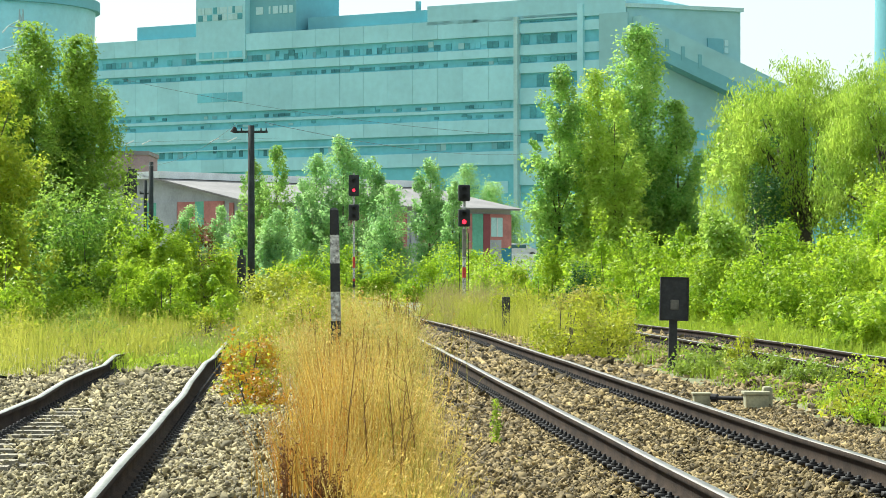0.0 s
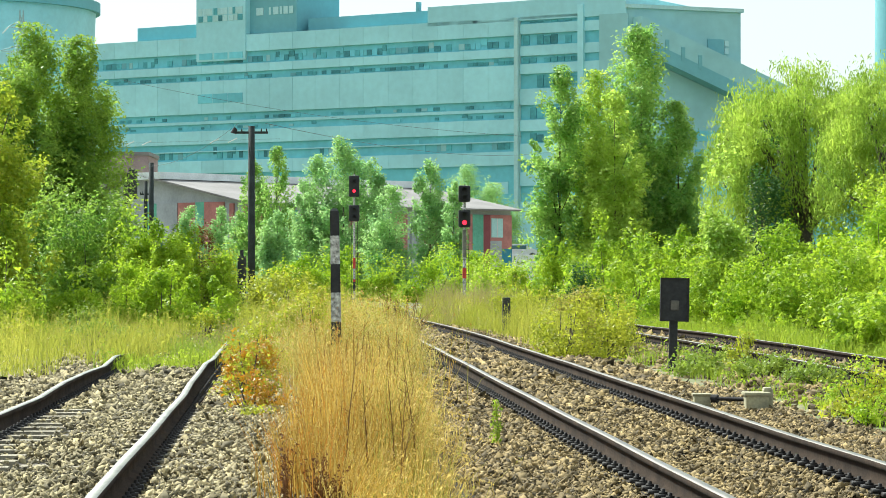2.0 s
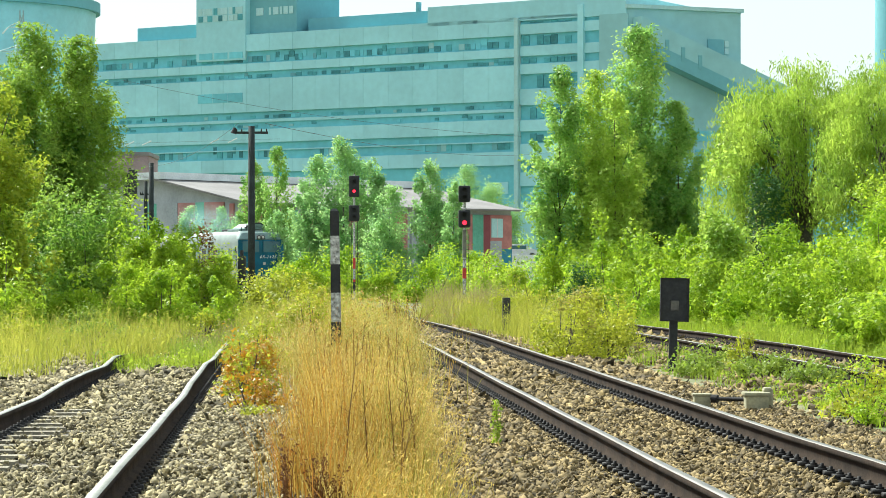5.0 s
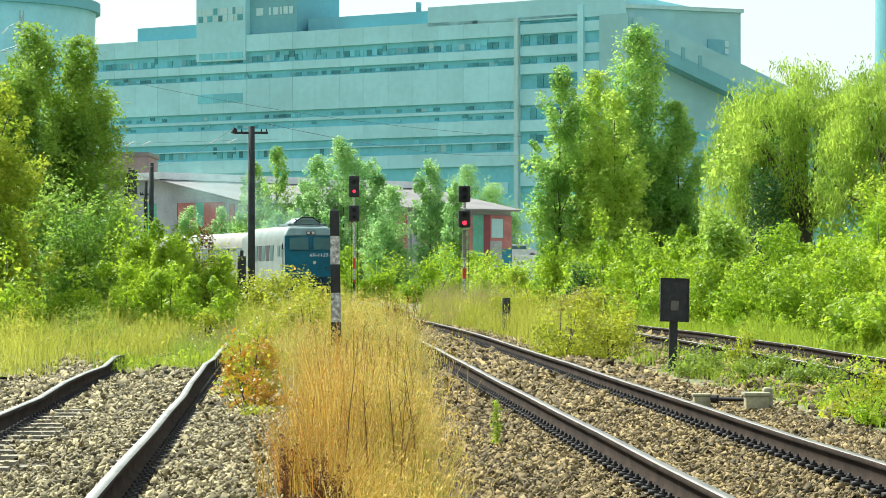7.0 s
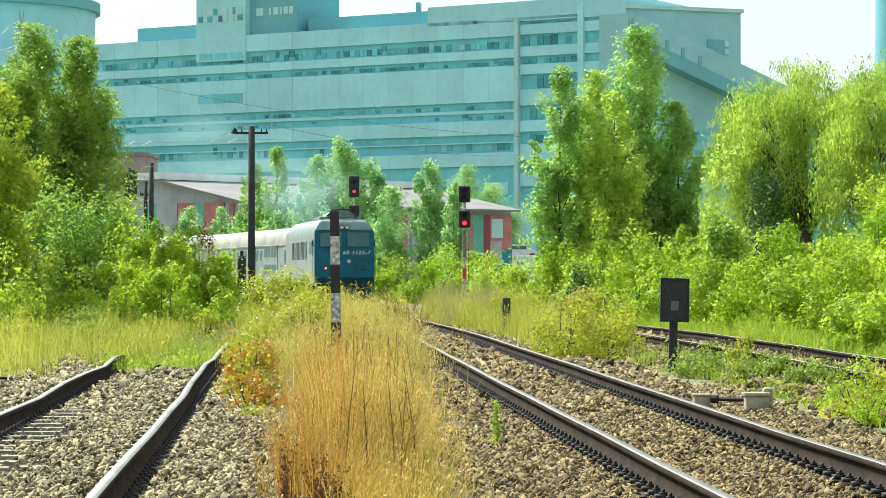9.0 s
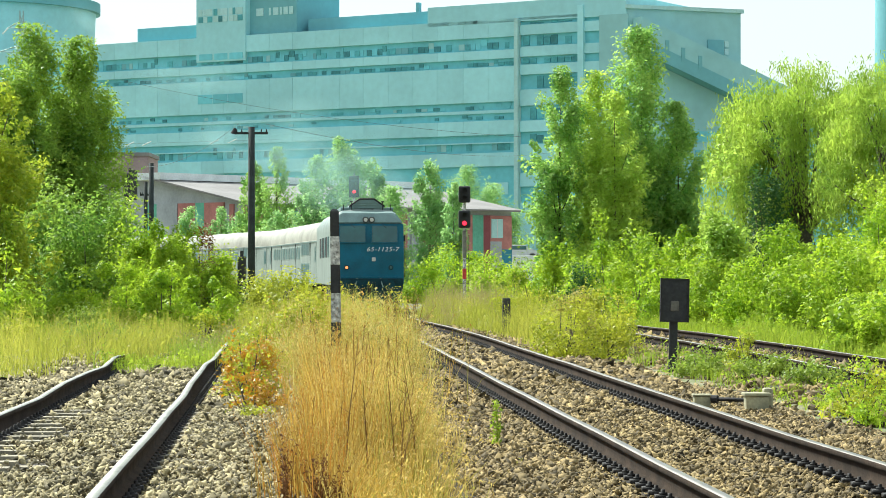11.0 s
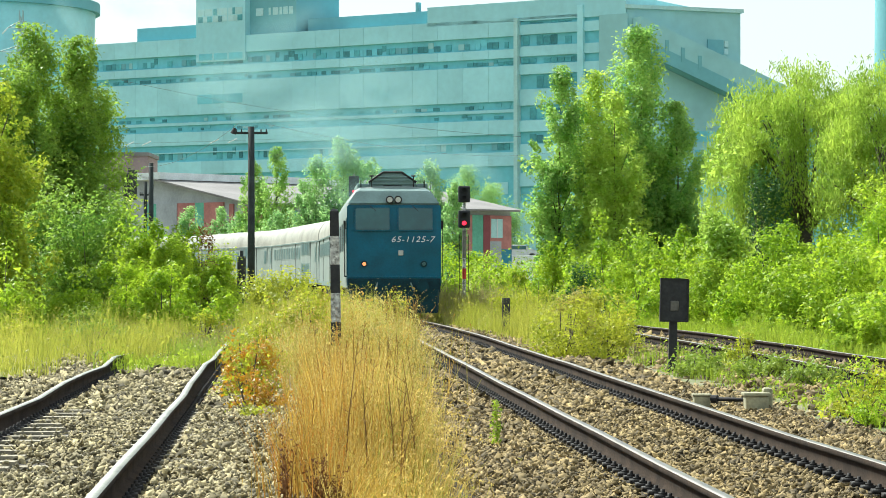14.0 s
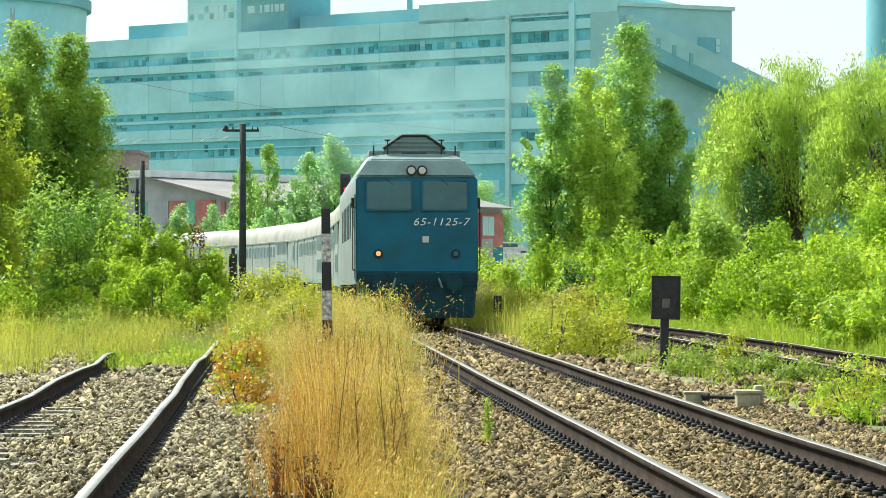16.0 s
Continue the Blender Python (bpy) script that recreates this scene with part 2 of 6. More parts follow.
# a crushed stone: three corners in the bed, three twisted against them on top
RING = [(math.cos(radians(a)), math.sin(radians(a))) for a in range(0, 360, 60)]
STONE_V = np.array([(1.15 * RING[k][0], 1.15 * RING[k][1], -1) for k in (0, 2, 4)] + [(0.95 * RING[k][0], 0.95 * RING[k][1], 1) for k in (1, 3, 5)])
STONE_F = np.array([(3, 4, 5), (0, 1, 3), (1, 2, 4), (2, 0, 5), (3, 1, 4), (4, 2, 5), (5, 0, 3)])


def stones(name, label, side, s0, s1, u0, u1, per, size, seed, material, keep=None, lift=0.0):
    """Crushed stones strewn over a strip beside or between the rails."""
    rng = np.random.default_rng(seed)
    n = int((s1 - s0) * (u1 - u0) * per)
    s, u = rng.uniform(s0, s1, n), rng.uniform(u0, u1, n)
    if keep is not None:
        ok = keep(s, u, rng)
        s, u = s[ok], u[ok]
    ok = (np.abs(np.abs(u) - 0.75) > 0.10)
    s, u = s[ok], u[ok]
    n = len(s)
    x, y, h = (np.interp(s, LINE[:, 0], LINE[:, k]) for k in (1, 2, 3))
    px, py = x + (side + u) * np.cos(h), y + (side + u) * np.sin(h)
    k = np.clip((py - 48) / 45, 0, 1)
    fan = np.abs(px) < 0.185 * py + 0.4
    s, u, px, py, k = (q[fan] for q in (s, u, px, py, k))
    n = len(s)
    pz = -0.20 * k * k * (3 - 2 * k) - 0.02 + lift + rng.uniform(-0.015, 0.03, n)
    pz -= 0.30 * np.clip(np.abs(u) - 1.95, 0, 0.35)
    pz -= 0.03 * (np.abs(np.abs(u) - 0.75) < 0.2)
    shape = STONE_V[None] * rng.uniform(0.5, 1.2, (n, 6, 1)) * (np.array([1.5, 1.0, 0.5]) * rng.uniform(0.7, 1.2, (n, 3)))[:, None]
    shape *= (size * np.clip(rng.lognormal(-0.04, 0.45, n), 0.4, 2.0))[:, None, None] * 0.5
    flat = turns(n, rng)
    q = rng.uniform(0, 2 * np.pi, n)
    tip = rng.normal(0, 0.45, (n, 2))
    flat[:, 0], flat[:, 1] = np.stack([np.cos(q), -np.sin(q), tip[:, 0]], 1), np.stack([np.sin(q), np.cos(q), tip[:, 1]], 1)
    flat[:, 2] = np.stack([-tip[:, 0], -tip[:, 1], np.ones(n)], 1)
    v = np.einsum("nij,nkj->nki", flat, shape)
    v += np.stack([px, py, pz], 1)[:, None]
    f = STONE_F[None] + (np.arange(n) * 6)[:, None, None]
    return tagged(bulk(name, v.reshape(-1, 3), f.reshape(-1, 3), material), label, "ballast", kind="stuff")


track(0.0, -15, 330, 0.004, 11, M["rail_top"], "main railway track with polished rails in stone ballast")
track(LEFT, -15, 84, 0.022, 21, M["rail_worn"], "bumpy worn side track vanishing into the grass")
track(RIGHT, 12, 100, 0.006, 31, M["rail_worn"], "side track with rusty rails half hidden by weeds", sleepers=(25, 75))
ground()
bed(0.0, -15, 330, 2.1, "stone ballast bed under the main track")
bed(LEFT, -15, 70, 2.1, "stone ballast bed under the side track, gap shade put into its colour")
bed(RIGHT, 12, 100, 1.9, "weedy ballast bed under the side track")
stones("ballast_stones", "brownish crushed stones round the main rails", 0.0, 16.2, 26, -2.3, 2.6, 1120, 0.030, 1, M["stone_brown"])
stones("ballast_stones", "brownish crushed stones round the main rails", 0.0, 26, 34, -2.3, 2.6, 480, 0.042, 7, M["stone_brown"])
stones("ballast_stones", "brownish crushed stones round the main rails", 0.0, 34, 75, -2.2, 2.2, 170, 0.062, 2, M["stone_brown"])
stones("ballast_stones", "grey crushed stones round the bumpy side track", LEFT, 16.2, 26, -2.6, 2.6, 960, 0.031, 3, M["stone"], lift=0.02, keep=lambda s, u, rng: ~((s > 18.5) & (s < 27) & (u > -0.7) & (u < -0.15 + 0.25 * np.sin(s * 1.7)) & (rng.random(len(s)) < 0.9)))
stones("ballast_stones", "grey crushed stones round the bumpy side track", LEFT, 26, 34, -2.6, 2.6, 420, 0.043, 8, M["stone"], lift=0.02, keep=lambda s, u, rng: ~((s > 18.5) & (s < 27) & (u > -0.7) & (u < -0.15 + 0.25 * np.sin(s * 1.7)) & (rng.random(len(s)) < 0.9)))
stones("ballast_stones", "grey crushed stones round the bumpy side track", LEFT, 34, 46, -2.0, 2.0, 170, 0.062, 4, M["stone"])
stones("ballast_stones", "dark crushed stones round the weedy side track", RIGHT, 25, 75, -2.6, 1.6, 50, 0.08, 5, M["stone_brown"])

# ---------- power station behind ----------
# distance haze is put into these base colours as turquoise and teal tints
M["panel"] = mat("haze_turquoise_cladding", (0.37, 0.69, 0.73), 0.85, var=0.08, scale=0.12, fine=0.9, bump=0.0, random_ob=0.06)
M["band"] = mat("haze_turquoise_glazing", (0.19, 0.55, 0.62), 0.7, var=0.12, scale=0.12, fine=1.0, bump=0.0, random_ob=0.1, spec=0.2)
M["pane_dark"] = mat("haze_dark_broken_pane", (0.095, 0.33, 0.36), 0.6, var=0.25, scale=0.3, fine=2, bump=0.0, random_ob=0.35, spec=0.2)
M["roof_block"] = mat("haze_teal_plaster", (0.17, 0.41, 0.45), 0.9, var=0.08, scale=0.1, fine=1.0, bump=0.05)
M["pilaster"] = mat("haze_pale_concrete", (0.40, 0.63, 0.62), 0.85, var=0.1, scale=0.3, fine=3, bump=0.05)
M["beige"] = mat("haze_beige_plaster", (0.30, 0.55, 0.565), 0.9, var=0.09, scale=0.1, fine=0.6, bump=0.0)
# solid panes with the brightness of the sky put into their pale colour
M["sky_pane"] = mat("pale_sky_tone_pane", (0.42, 0.66, 0.66), 0.35, var=0.1)


def powerplant():
    """Huge boiler house; its long face runs off to the left and away."""
    p = empty("power_station", (12.0, 400.0, 0.0), "huge industrial power station hall with window bands, haze put into its turquoise-grey colour", "factory")
    p.rotation_euler = (0, 0, math.atan2(0.535, -0.845))
    rg = np.random.default_rng(5)
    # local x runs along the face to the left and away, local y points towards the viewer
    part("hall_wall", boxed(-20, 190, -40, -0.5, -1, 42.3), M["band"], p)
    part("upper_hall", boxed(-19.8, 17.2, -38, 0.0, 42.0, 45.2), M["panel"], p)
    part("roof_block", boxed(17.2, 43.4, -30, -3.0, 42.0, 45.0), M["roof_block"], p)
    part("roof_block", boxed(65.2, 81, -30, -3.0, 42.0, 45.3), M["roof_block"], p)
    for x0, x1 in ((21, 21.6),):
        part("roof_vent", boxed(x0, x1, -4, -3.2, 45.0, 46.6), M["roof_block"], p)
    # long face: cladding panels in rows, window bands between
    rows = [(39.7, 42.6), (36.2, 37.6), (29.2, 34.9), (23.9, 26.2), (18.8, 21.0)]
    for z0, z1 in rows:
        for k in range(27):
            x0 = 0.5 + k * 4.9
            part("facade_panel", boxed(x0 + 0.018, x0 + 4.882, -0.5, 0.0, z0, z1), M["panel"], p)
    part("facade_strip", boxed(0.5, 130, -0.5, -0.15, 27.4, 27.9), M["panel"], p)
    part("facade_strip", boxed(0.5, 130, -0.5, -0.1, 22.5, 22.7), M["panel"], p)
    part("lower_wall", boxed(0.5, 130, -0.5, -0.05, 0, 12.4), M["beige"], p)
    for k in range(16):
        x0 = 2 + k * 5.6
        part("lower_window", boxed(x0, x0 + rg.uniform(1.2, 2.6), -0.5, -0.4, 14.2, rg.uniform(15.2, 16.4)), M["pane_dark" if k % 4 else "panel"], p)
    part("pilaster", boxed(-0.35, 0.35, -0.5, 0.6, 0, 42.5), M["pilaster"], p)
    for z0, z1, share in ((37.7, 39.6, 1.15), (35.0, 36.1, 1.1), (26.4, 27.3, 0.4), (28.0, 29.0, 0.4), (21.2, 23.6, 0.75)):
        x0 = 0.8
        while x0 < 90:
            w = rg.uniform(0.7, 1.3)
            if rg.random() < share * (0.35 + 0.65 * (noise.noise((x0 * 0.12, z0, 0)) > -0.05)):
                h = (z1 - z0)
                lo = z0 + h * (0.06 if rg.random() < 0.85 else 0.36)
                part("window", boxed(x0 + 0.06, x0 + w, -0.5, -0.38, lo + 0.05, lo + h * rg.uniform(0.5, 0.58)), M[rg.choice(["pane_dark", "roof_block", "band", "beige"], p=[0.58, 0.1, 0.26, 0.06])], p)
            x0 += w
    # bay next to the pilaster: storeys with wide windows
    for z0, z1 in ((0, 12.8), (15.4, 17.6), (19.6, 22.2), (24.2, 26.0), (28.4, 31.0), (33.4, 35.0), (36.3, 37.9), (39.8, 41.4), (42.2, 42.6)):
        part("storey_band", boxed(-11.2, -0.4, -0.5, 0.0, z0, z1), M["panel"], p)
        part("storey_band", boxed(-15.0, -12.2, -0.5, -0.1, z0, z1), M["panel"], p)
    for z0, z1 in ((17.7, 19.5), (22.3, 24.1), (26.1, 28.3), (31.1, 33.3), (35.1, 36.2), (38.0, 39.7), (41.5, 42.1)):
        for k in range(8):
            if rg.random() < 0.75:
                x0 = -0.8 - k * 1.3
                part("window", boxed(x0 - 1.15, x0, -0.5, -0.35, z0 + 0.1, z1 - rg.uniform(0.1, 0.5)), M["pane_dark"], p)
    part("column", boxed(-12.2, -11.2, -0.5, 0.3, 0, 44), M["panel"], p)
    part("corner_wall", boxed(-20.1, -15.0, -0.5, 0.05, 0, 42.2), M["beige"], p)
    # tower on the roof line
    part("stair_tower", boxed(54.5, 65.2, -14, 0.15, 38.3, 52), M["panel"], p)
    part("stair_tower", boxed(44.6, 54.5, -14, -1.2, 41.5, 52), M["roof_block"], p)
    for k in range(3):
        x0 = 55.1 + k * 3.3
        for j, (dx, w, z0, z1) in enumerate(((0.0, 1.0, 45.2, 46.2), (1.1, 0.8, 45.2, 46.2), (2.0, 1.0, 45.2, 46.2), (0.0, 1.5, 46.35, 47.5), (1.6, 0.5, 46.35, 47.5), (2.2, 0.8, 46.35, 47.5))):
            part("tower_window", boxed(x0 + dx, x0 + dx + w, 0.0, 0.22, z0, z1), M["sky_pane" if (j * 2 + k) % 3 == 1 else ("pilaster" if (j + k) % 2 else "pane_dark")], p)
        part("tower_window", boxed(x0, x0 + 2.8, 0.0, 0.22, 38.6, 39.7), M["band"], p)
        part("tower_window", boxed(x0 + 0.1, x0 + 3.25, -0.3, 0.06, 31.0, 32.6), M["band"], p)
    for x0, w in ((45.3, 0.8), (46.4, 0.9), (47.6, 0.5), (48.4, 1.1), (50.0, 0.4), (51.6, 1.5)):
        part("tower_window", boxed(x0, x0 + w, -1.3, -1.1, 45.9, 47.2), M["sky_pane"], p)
    return p


def wing():
    """Narrow end of the hall with the sloping coal conveyor."""
    w = empty("boiler_wing", (28.85, 389.4, 0), "end wing of the power station with sloping conveyor, haze put into its colour", "factory")
    w.rotation_euler = (0, 0, math.atan2(0.375, 0.927))
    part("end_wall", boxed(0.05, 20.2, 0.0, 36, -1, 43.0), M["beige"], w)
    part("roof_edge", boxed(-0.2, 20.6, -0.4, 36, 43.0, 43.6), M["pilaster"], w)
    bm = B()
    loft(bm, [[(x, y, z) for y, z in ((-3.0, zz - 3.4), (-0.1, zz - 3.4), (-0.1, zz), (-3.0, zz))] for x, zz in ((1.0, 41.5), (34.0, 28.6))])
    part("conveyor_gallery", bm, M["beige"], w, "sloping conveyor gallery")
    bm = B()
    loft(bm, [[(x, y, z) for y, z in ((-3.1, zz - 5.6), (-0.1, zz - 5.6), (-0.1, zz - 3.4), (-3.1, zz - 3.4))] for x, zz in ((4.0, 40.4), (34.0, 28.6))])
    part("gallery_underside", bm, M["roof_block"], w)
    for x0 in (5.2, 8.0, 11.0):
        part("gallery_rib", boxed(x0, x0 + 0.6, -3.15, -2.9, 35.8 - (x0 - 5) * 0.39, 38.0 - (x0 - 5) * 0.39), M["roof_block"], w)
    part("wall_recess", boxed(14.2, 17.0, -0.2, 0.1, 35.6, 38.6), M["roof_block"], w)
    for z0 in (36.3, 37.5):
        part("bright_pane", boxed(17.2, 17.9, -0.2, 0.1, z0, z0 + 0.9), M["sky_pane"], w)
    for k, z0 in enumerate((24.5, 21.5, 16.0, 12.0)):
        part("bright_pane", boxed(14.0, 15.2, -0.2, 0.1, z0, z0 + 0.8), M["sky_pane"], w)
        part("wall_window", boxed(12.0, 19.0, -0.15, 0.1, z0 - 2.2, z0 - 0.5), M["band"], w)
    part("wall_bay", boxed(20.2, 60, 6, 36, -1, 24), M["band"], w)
    return w


def cooling_tower():
    t = empty("cooling_tower", (-113, 600, 0), "pale concrete cooling tower, haze put into its grey-green colour", "tower")
    bm = B()
    n = 64
    secs = []
    for z, r in ((0, 36), (20, 31.5), (40, 29), (56, 28.6), (65.0, 28.9)):
        secs.append([(r * math.cos(a * 2 * math.pi / n), r * math.sin(a * 2 * math.pi / n), z) for a in range(n)])
    loft(bm, secs)
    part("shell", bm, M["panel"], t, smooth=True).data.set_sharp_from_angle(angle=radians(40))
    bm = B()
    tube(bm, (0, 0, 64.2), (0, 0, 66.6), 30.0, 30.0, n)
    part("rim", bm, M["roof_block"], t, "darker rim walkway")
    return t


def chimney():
    t = empty("chimney", (95.3, 500, 0), "tall concrete chimney, haze put into its teal colour", "chimney")
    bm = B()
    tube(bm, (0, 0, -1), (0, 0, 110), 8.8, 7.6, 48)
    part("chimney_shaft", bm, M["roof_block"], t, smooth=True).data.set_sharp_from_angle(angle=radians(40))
    return t


powerplant()
wing()
cooling_tower()
chimney()

# ---------- long painted shed ----------
M["shed_grey"] = mat("mauve_grey_plaster", (0.40, 0.42, 0.44), 0.9, var=0.15, scale=0.5, fine=6, bump=0.08)
M["shed_red"] = mat("faded_red_plaster", (0.46, 0.19, 0.17), 0.9, var=0.2, scale=0.6, fine=6, bump=0.08)
M["shed_dark_red"] = mat("dark_red_plaster", (0.26, 0.07, 0.08), 0.9, var=0.2, scale=0.6, fine=6, bump=0.08)
M["shed_blue"] = mat("faded_blue_plaster", (0.05, 0.24, 0.33), 0.9, var=0.2, scale=0.6, fine=6, bump=0.08)
M["shed_green"] = mat("faded_green_plaster", (0.16, 0.45, 0.32), 0.9, var=0.2, scale=0.6, fine=6, bump=0.08)
M["shed_roof"] = mat("grey_roof_sheet", (0.235, 0.22, 0.21), 0.75, var=0.2, scale=0.4, fine=7, bump=0.1)
M["shed_roof_light"] = mat("pale_metal_roof", (0.74, 0.78, 0.78), 0.5, var=0.15, scale=0.6, fine=8, bump=0.1)
M["teal_box"] = mat("teal_tarpaulin", (0.02, 0.20, 0.20), 0.6, var=0.2, scale=1, fine=12, bump=0.05)
M["white_car"] = mat("white_car_paint", (0.70, 0.72, 0.72), 0.25, var=0.08, scale=2, fine=20, bump=0.0)


def shed():
    s = empty("painted_shed", (-15.6, 200, -0.3), "long low shed with grey roof and red and green painted walls", "building")
    s.rotation_euler = (0, 0, math.atan2(0.727, 0.687))
    ln, wd, ev, rg_ = 31.6, 26.0, 7.4, 9.9
    part("wall_core", boxed(0.05, ln, 0.05, wd - 0.05, 0, ev - 0.1), M["shed_grey"], s)
    gab = B()
    loft(gab, [[(x, y, z) for y, z in ((0.05, ev - 0.1), (wd - 0.05, ev - 0.1), (wd / 2, rg_ - 0.15))] for x in (0.06, 0.5)])
    part("gable", gab, M["shed_grey"], s)
    for y0, y1, mt in ((-0.02, 0.6, "shed_red"), (1.8, 2.3, "shed_red"), (3.0, 5.4, "shed_red"), (5.4, 6.5, "shed_green"), (6.5, 8.7, "shed_red"), (8.8, 11.4, "shed_grey"), (11.4, 13, "shed_green")):
        part("painted_panel", boxed(-0.08, 0.06, y0, y1, 0.3, ev - 0.25 + max(0, min(y1 - 1, 2.2)) * 0.18), M[mt], s)
    x = 0.2
    k = 0
    while x < ln - 2:
        w = (3.2, 1.4, 2.4, 1.0)[k % 4]
        part("painted_panel", boxed(x, x + w, -0.08, 0.06, 0.3, ev - 0.5), M[("shed_red", "shed_green", "shed_red", "shed_grey")[k % 4]], s)
        x += w + 0.5
        k += 1
    part("painted_panel", boxed(ln - 10.8, ln - 0.02, -0.10, 0.05, 0.3, ev - 0.5), M["shed_red"], s)
    part("painted_panel", boxed(ln - 5.2, ln - 3.8, -0.12, 0.05, 0.3, ev - 0.5), M["shed_green"], s)
    part("painted_panel", boxed(ln - 3.75, ln - 2.9, -0.13, 0.05, 0.3, ev - 0.5), M["shed_dark_red"], s)
    part("painted_panel", boxed(ln - 1.4, ln - 0.03, -0.13, 0.05, 0.3, 3.9), M["shed_blue"], s)
    part("painted_panel", boxed(ln - 2.9, ln - 1.4, -0.13, 0.05, 0.3, 4.6), M["shed_grey"], s)
    for x0 in (ln - 2.75, ln - 9):
        pane = part("window", boxed(x0, x0 + 1.5, -0.15, 0.0, 4.9, 6.6), M["sky_pane"], s)
        part("window_frame", boxed(x0 + 0.7, x0 + 0.8, -0.19, -0.1, 4.9, 6.6), M["white_car"], pane)
    for sgn, mt in ((0, "shed_roof"), (1, "shed_roof")):
        r = B()
        ya, yb = (-0.9, wd / 2) if sgn == 0 else (wd + 0.9, wd / 2)
        za = ev - 0.16
        loft(r, [[(x, ya, za), (x, yb, rg_), (x, yb, rg_ + 0.16), (x, ya, za + 0.16)] for x in (-0.9, ln + 0.6)])
        part("roof_slope", r, M[mt], s)
    part("roof_light_strip", boxed(-0.9, ln + 0.6, wd / 2 - 3.0, wd / 2 + 0.2, rg_ - 0.35, rg_ + 0.24), M["shed_roof_light"], s, "pale metal ridge sheets")
    an = boxed(ln + 0.6, ln + 7, 1.0, 8.0, 0, 3.4, bevel=0.05)
    part("annexe", an, M["white_car"], s, "white annexe")
    return s


shed()
M["brick_wall"] = mat("faded_red_brown_plaster", (0.36, 0.27, 0.27), 0.9, var=0.2, scale=0.4, fine=5, bump=0.08)
blk = empty("brick_block", (-36, 262, -0.3), "faded red-brown flat-roofed block behind the shed", "building")
part("wall", boxed(-6, 4.9, 0, 9, 0, 14.1), M["brick_wall"], blk)
part("parapet", boxed(-6.15, 5.05, -0.15, 9.15, 14.1, 14.5), M["shed_roof"], blk)

# ---------- locomotive and coaches ----------
M["blue"] = mat("blue_locomotive_paint", (0.0005, 0.108, 0.178), 0.42, var=0.18, scale=1.2, fine=18, bump=0.03, tint=(0.0005, 0.085, 0.130), spec=0.35)
# grimy blue, darkened further by the shade on the locomotive's lower front
M["blue_dark"] = mat("grimy_shaded_blue_paint", (0.002, 0.040, 0.052), 0.85, var=0.35, scale=2.5, fine=18, bump=0.08)
M["grey_roof"] = mat("pale_grey_paint", (0.165, 0.25, 0.235), 0.5, var=0.2, scale=1.5, fine=20, bump=0.05)
M["cream"] = mat("dusty_white_paint", (0.225, 0.275, 0.25), 0.5, var=0.18, scale=0.8, fine=12, bump=0.04)
M["under"] = mat("brake_dust_metal", (0.03, 0.03, 0.03), 0.8, 0.2, var=0.4, scale=4, fine=30, bump=0.3)
M["screen"] = mat("dark_windscreen_glass", (0.016, 0.10, 0.105), 0.3, var=0.2, scale=0.8, fine=5, bump=0.0, spec=0.8)
M["rubber"] = mat("black_rubber", (0.02, 0.02, 0.02), 0.7, var=0.2)
M["lens"] = mat("lamp_glass", (0.55, 0.55, 0.50), 0.15, var=0.1, spec=0.8)
M["lit_amber"] = glow("lit_headlamp", (1.0, 0.30, 0.10), 0.75)
M["white_letter"] = mat("white_lettering_paint", (0.75, 0.77, 0.78), 0.6, var=0.1)
M["coach_roof"] = mat("bleached_coach_roof", (0.33, 0.325, 0.275), 0.6, var=0.22, scale=0.7, fine=9, bump=0.05)


def hull(w, z0, zs, zt, flat):
    """Cross-section of a rail vehicle: straight sides, curved shoulders, flat crown."""
    pts = [(w, z0), (w, z0 + 0.5 * (zs - z0)), (w - 0.02, zs)]
    for k in range(1, 6):
        a = k / 6 * math.pi / 2
        pts.append((flat + (w - flat) * math.cos(a), zs + (zt - zs) * math.sin(a)))
    pts.append((flat * 0.6, zt))
    return pts + [(-x, z) for x, z in pts[::-1]]


def ring(y, pts):
    return [(x, y, z) for x, z in pts]


def bogie(parent, y):
    b = empty("bogie")
    b.parent = parent
    bm = B()
    for x in (-1.02, 1.02):
        box(bm, x - 0.07, x + 0.07, y - 1.9, y + 1.9, 0.42, 0.66, 0.03)
    box(bm, -1.0, 1.0, y - 0.3, y + 0.3, 0.45, 0.7, 0.03)
    part("bogie_frame", bm, M["under"], b)
    for dy in (-1.45, 1.45):
        for x in (-0.75, 0.75):
            w = B()
            tube(w, (x - 0.07, y + dy, 0.5), (x + 0.07, y + dy, 0.5), 0.5, seg=24)
            part("wheel", w, M["under"], b, smooth=False)
    return b


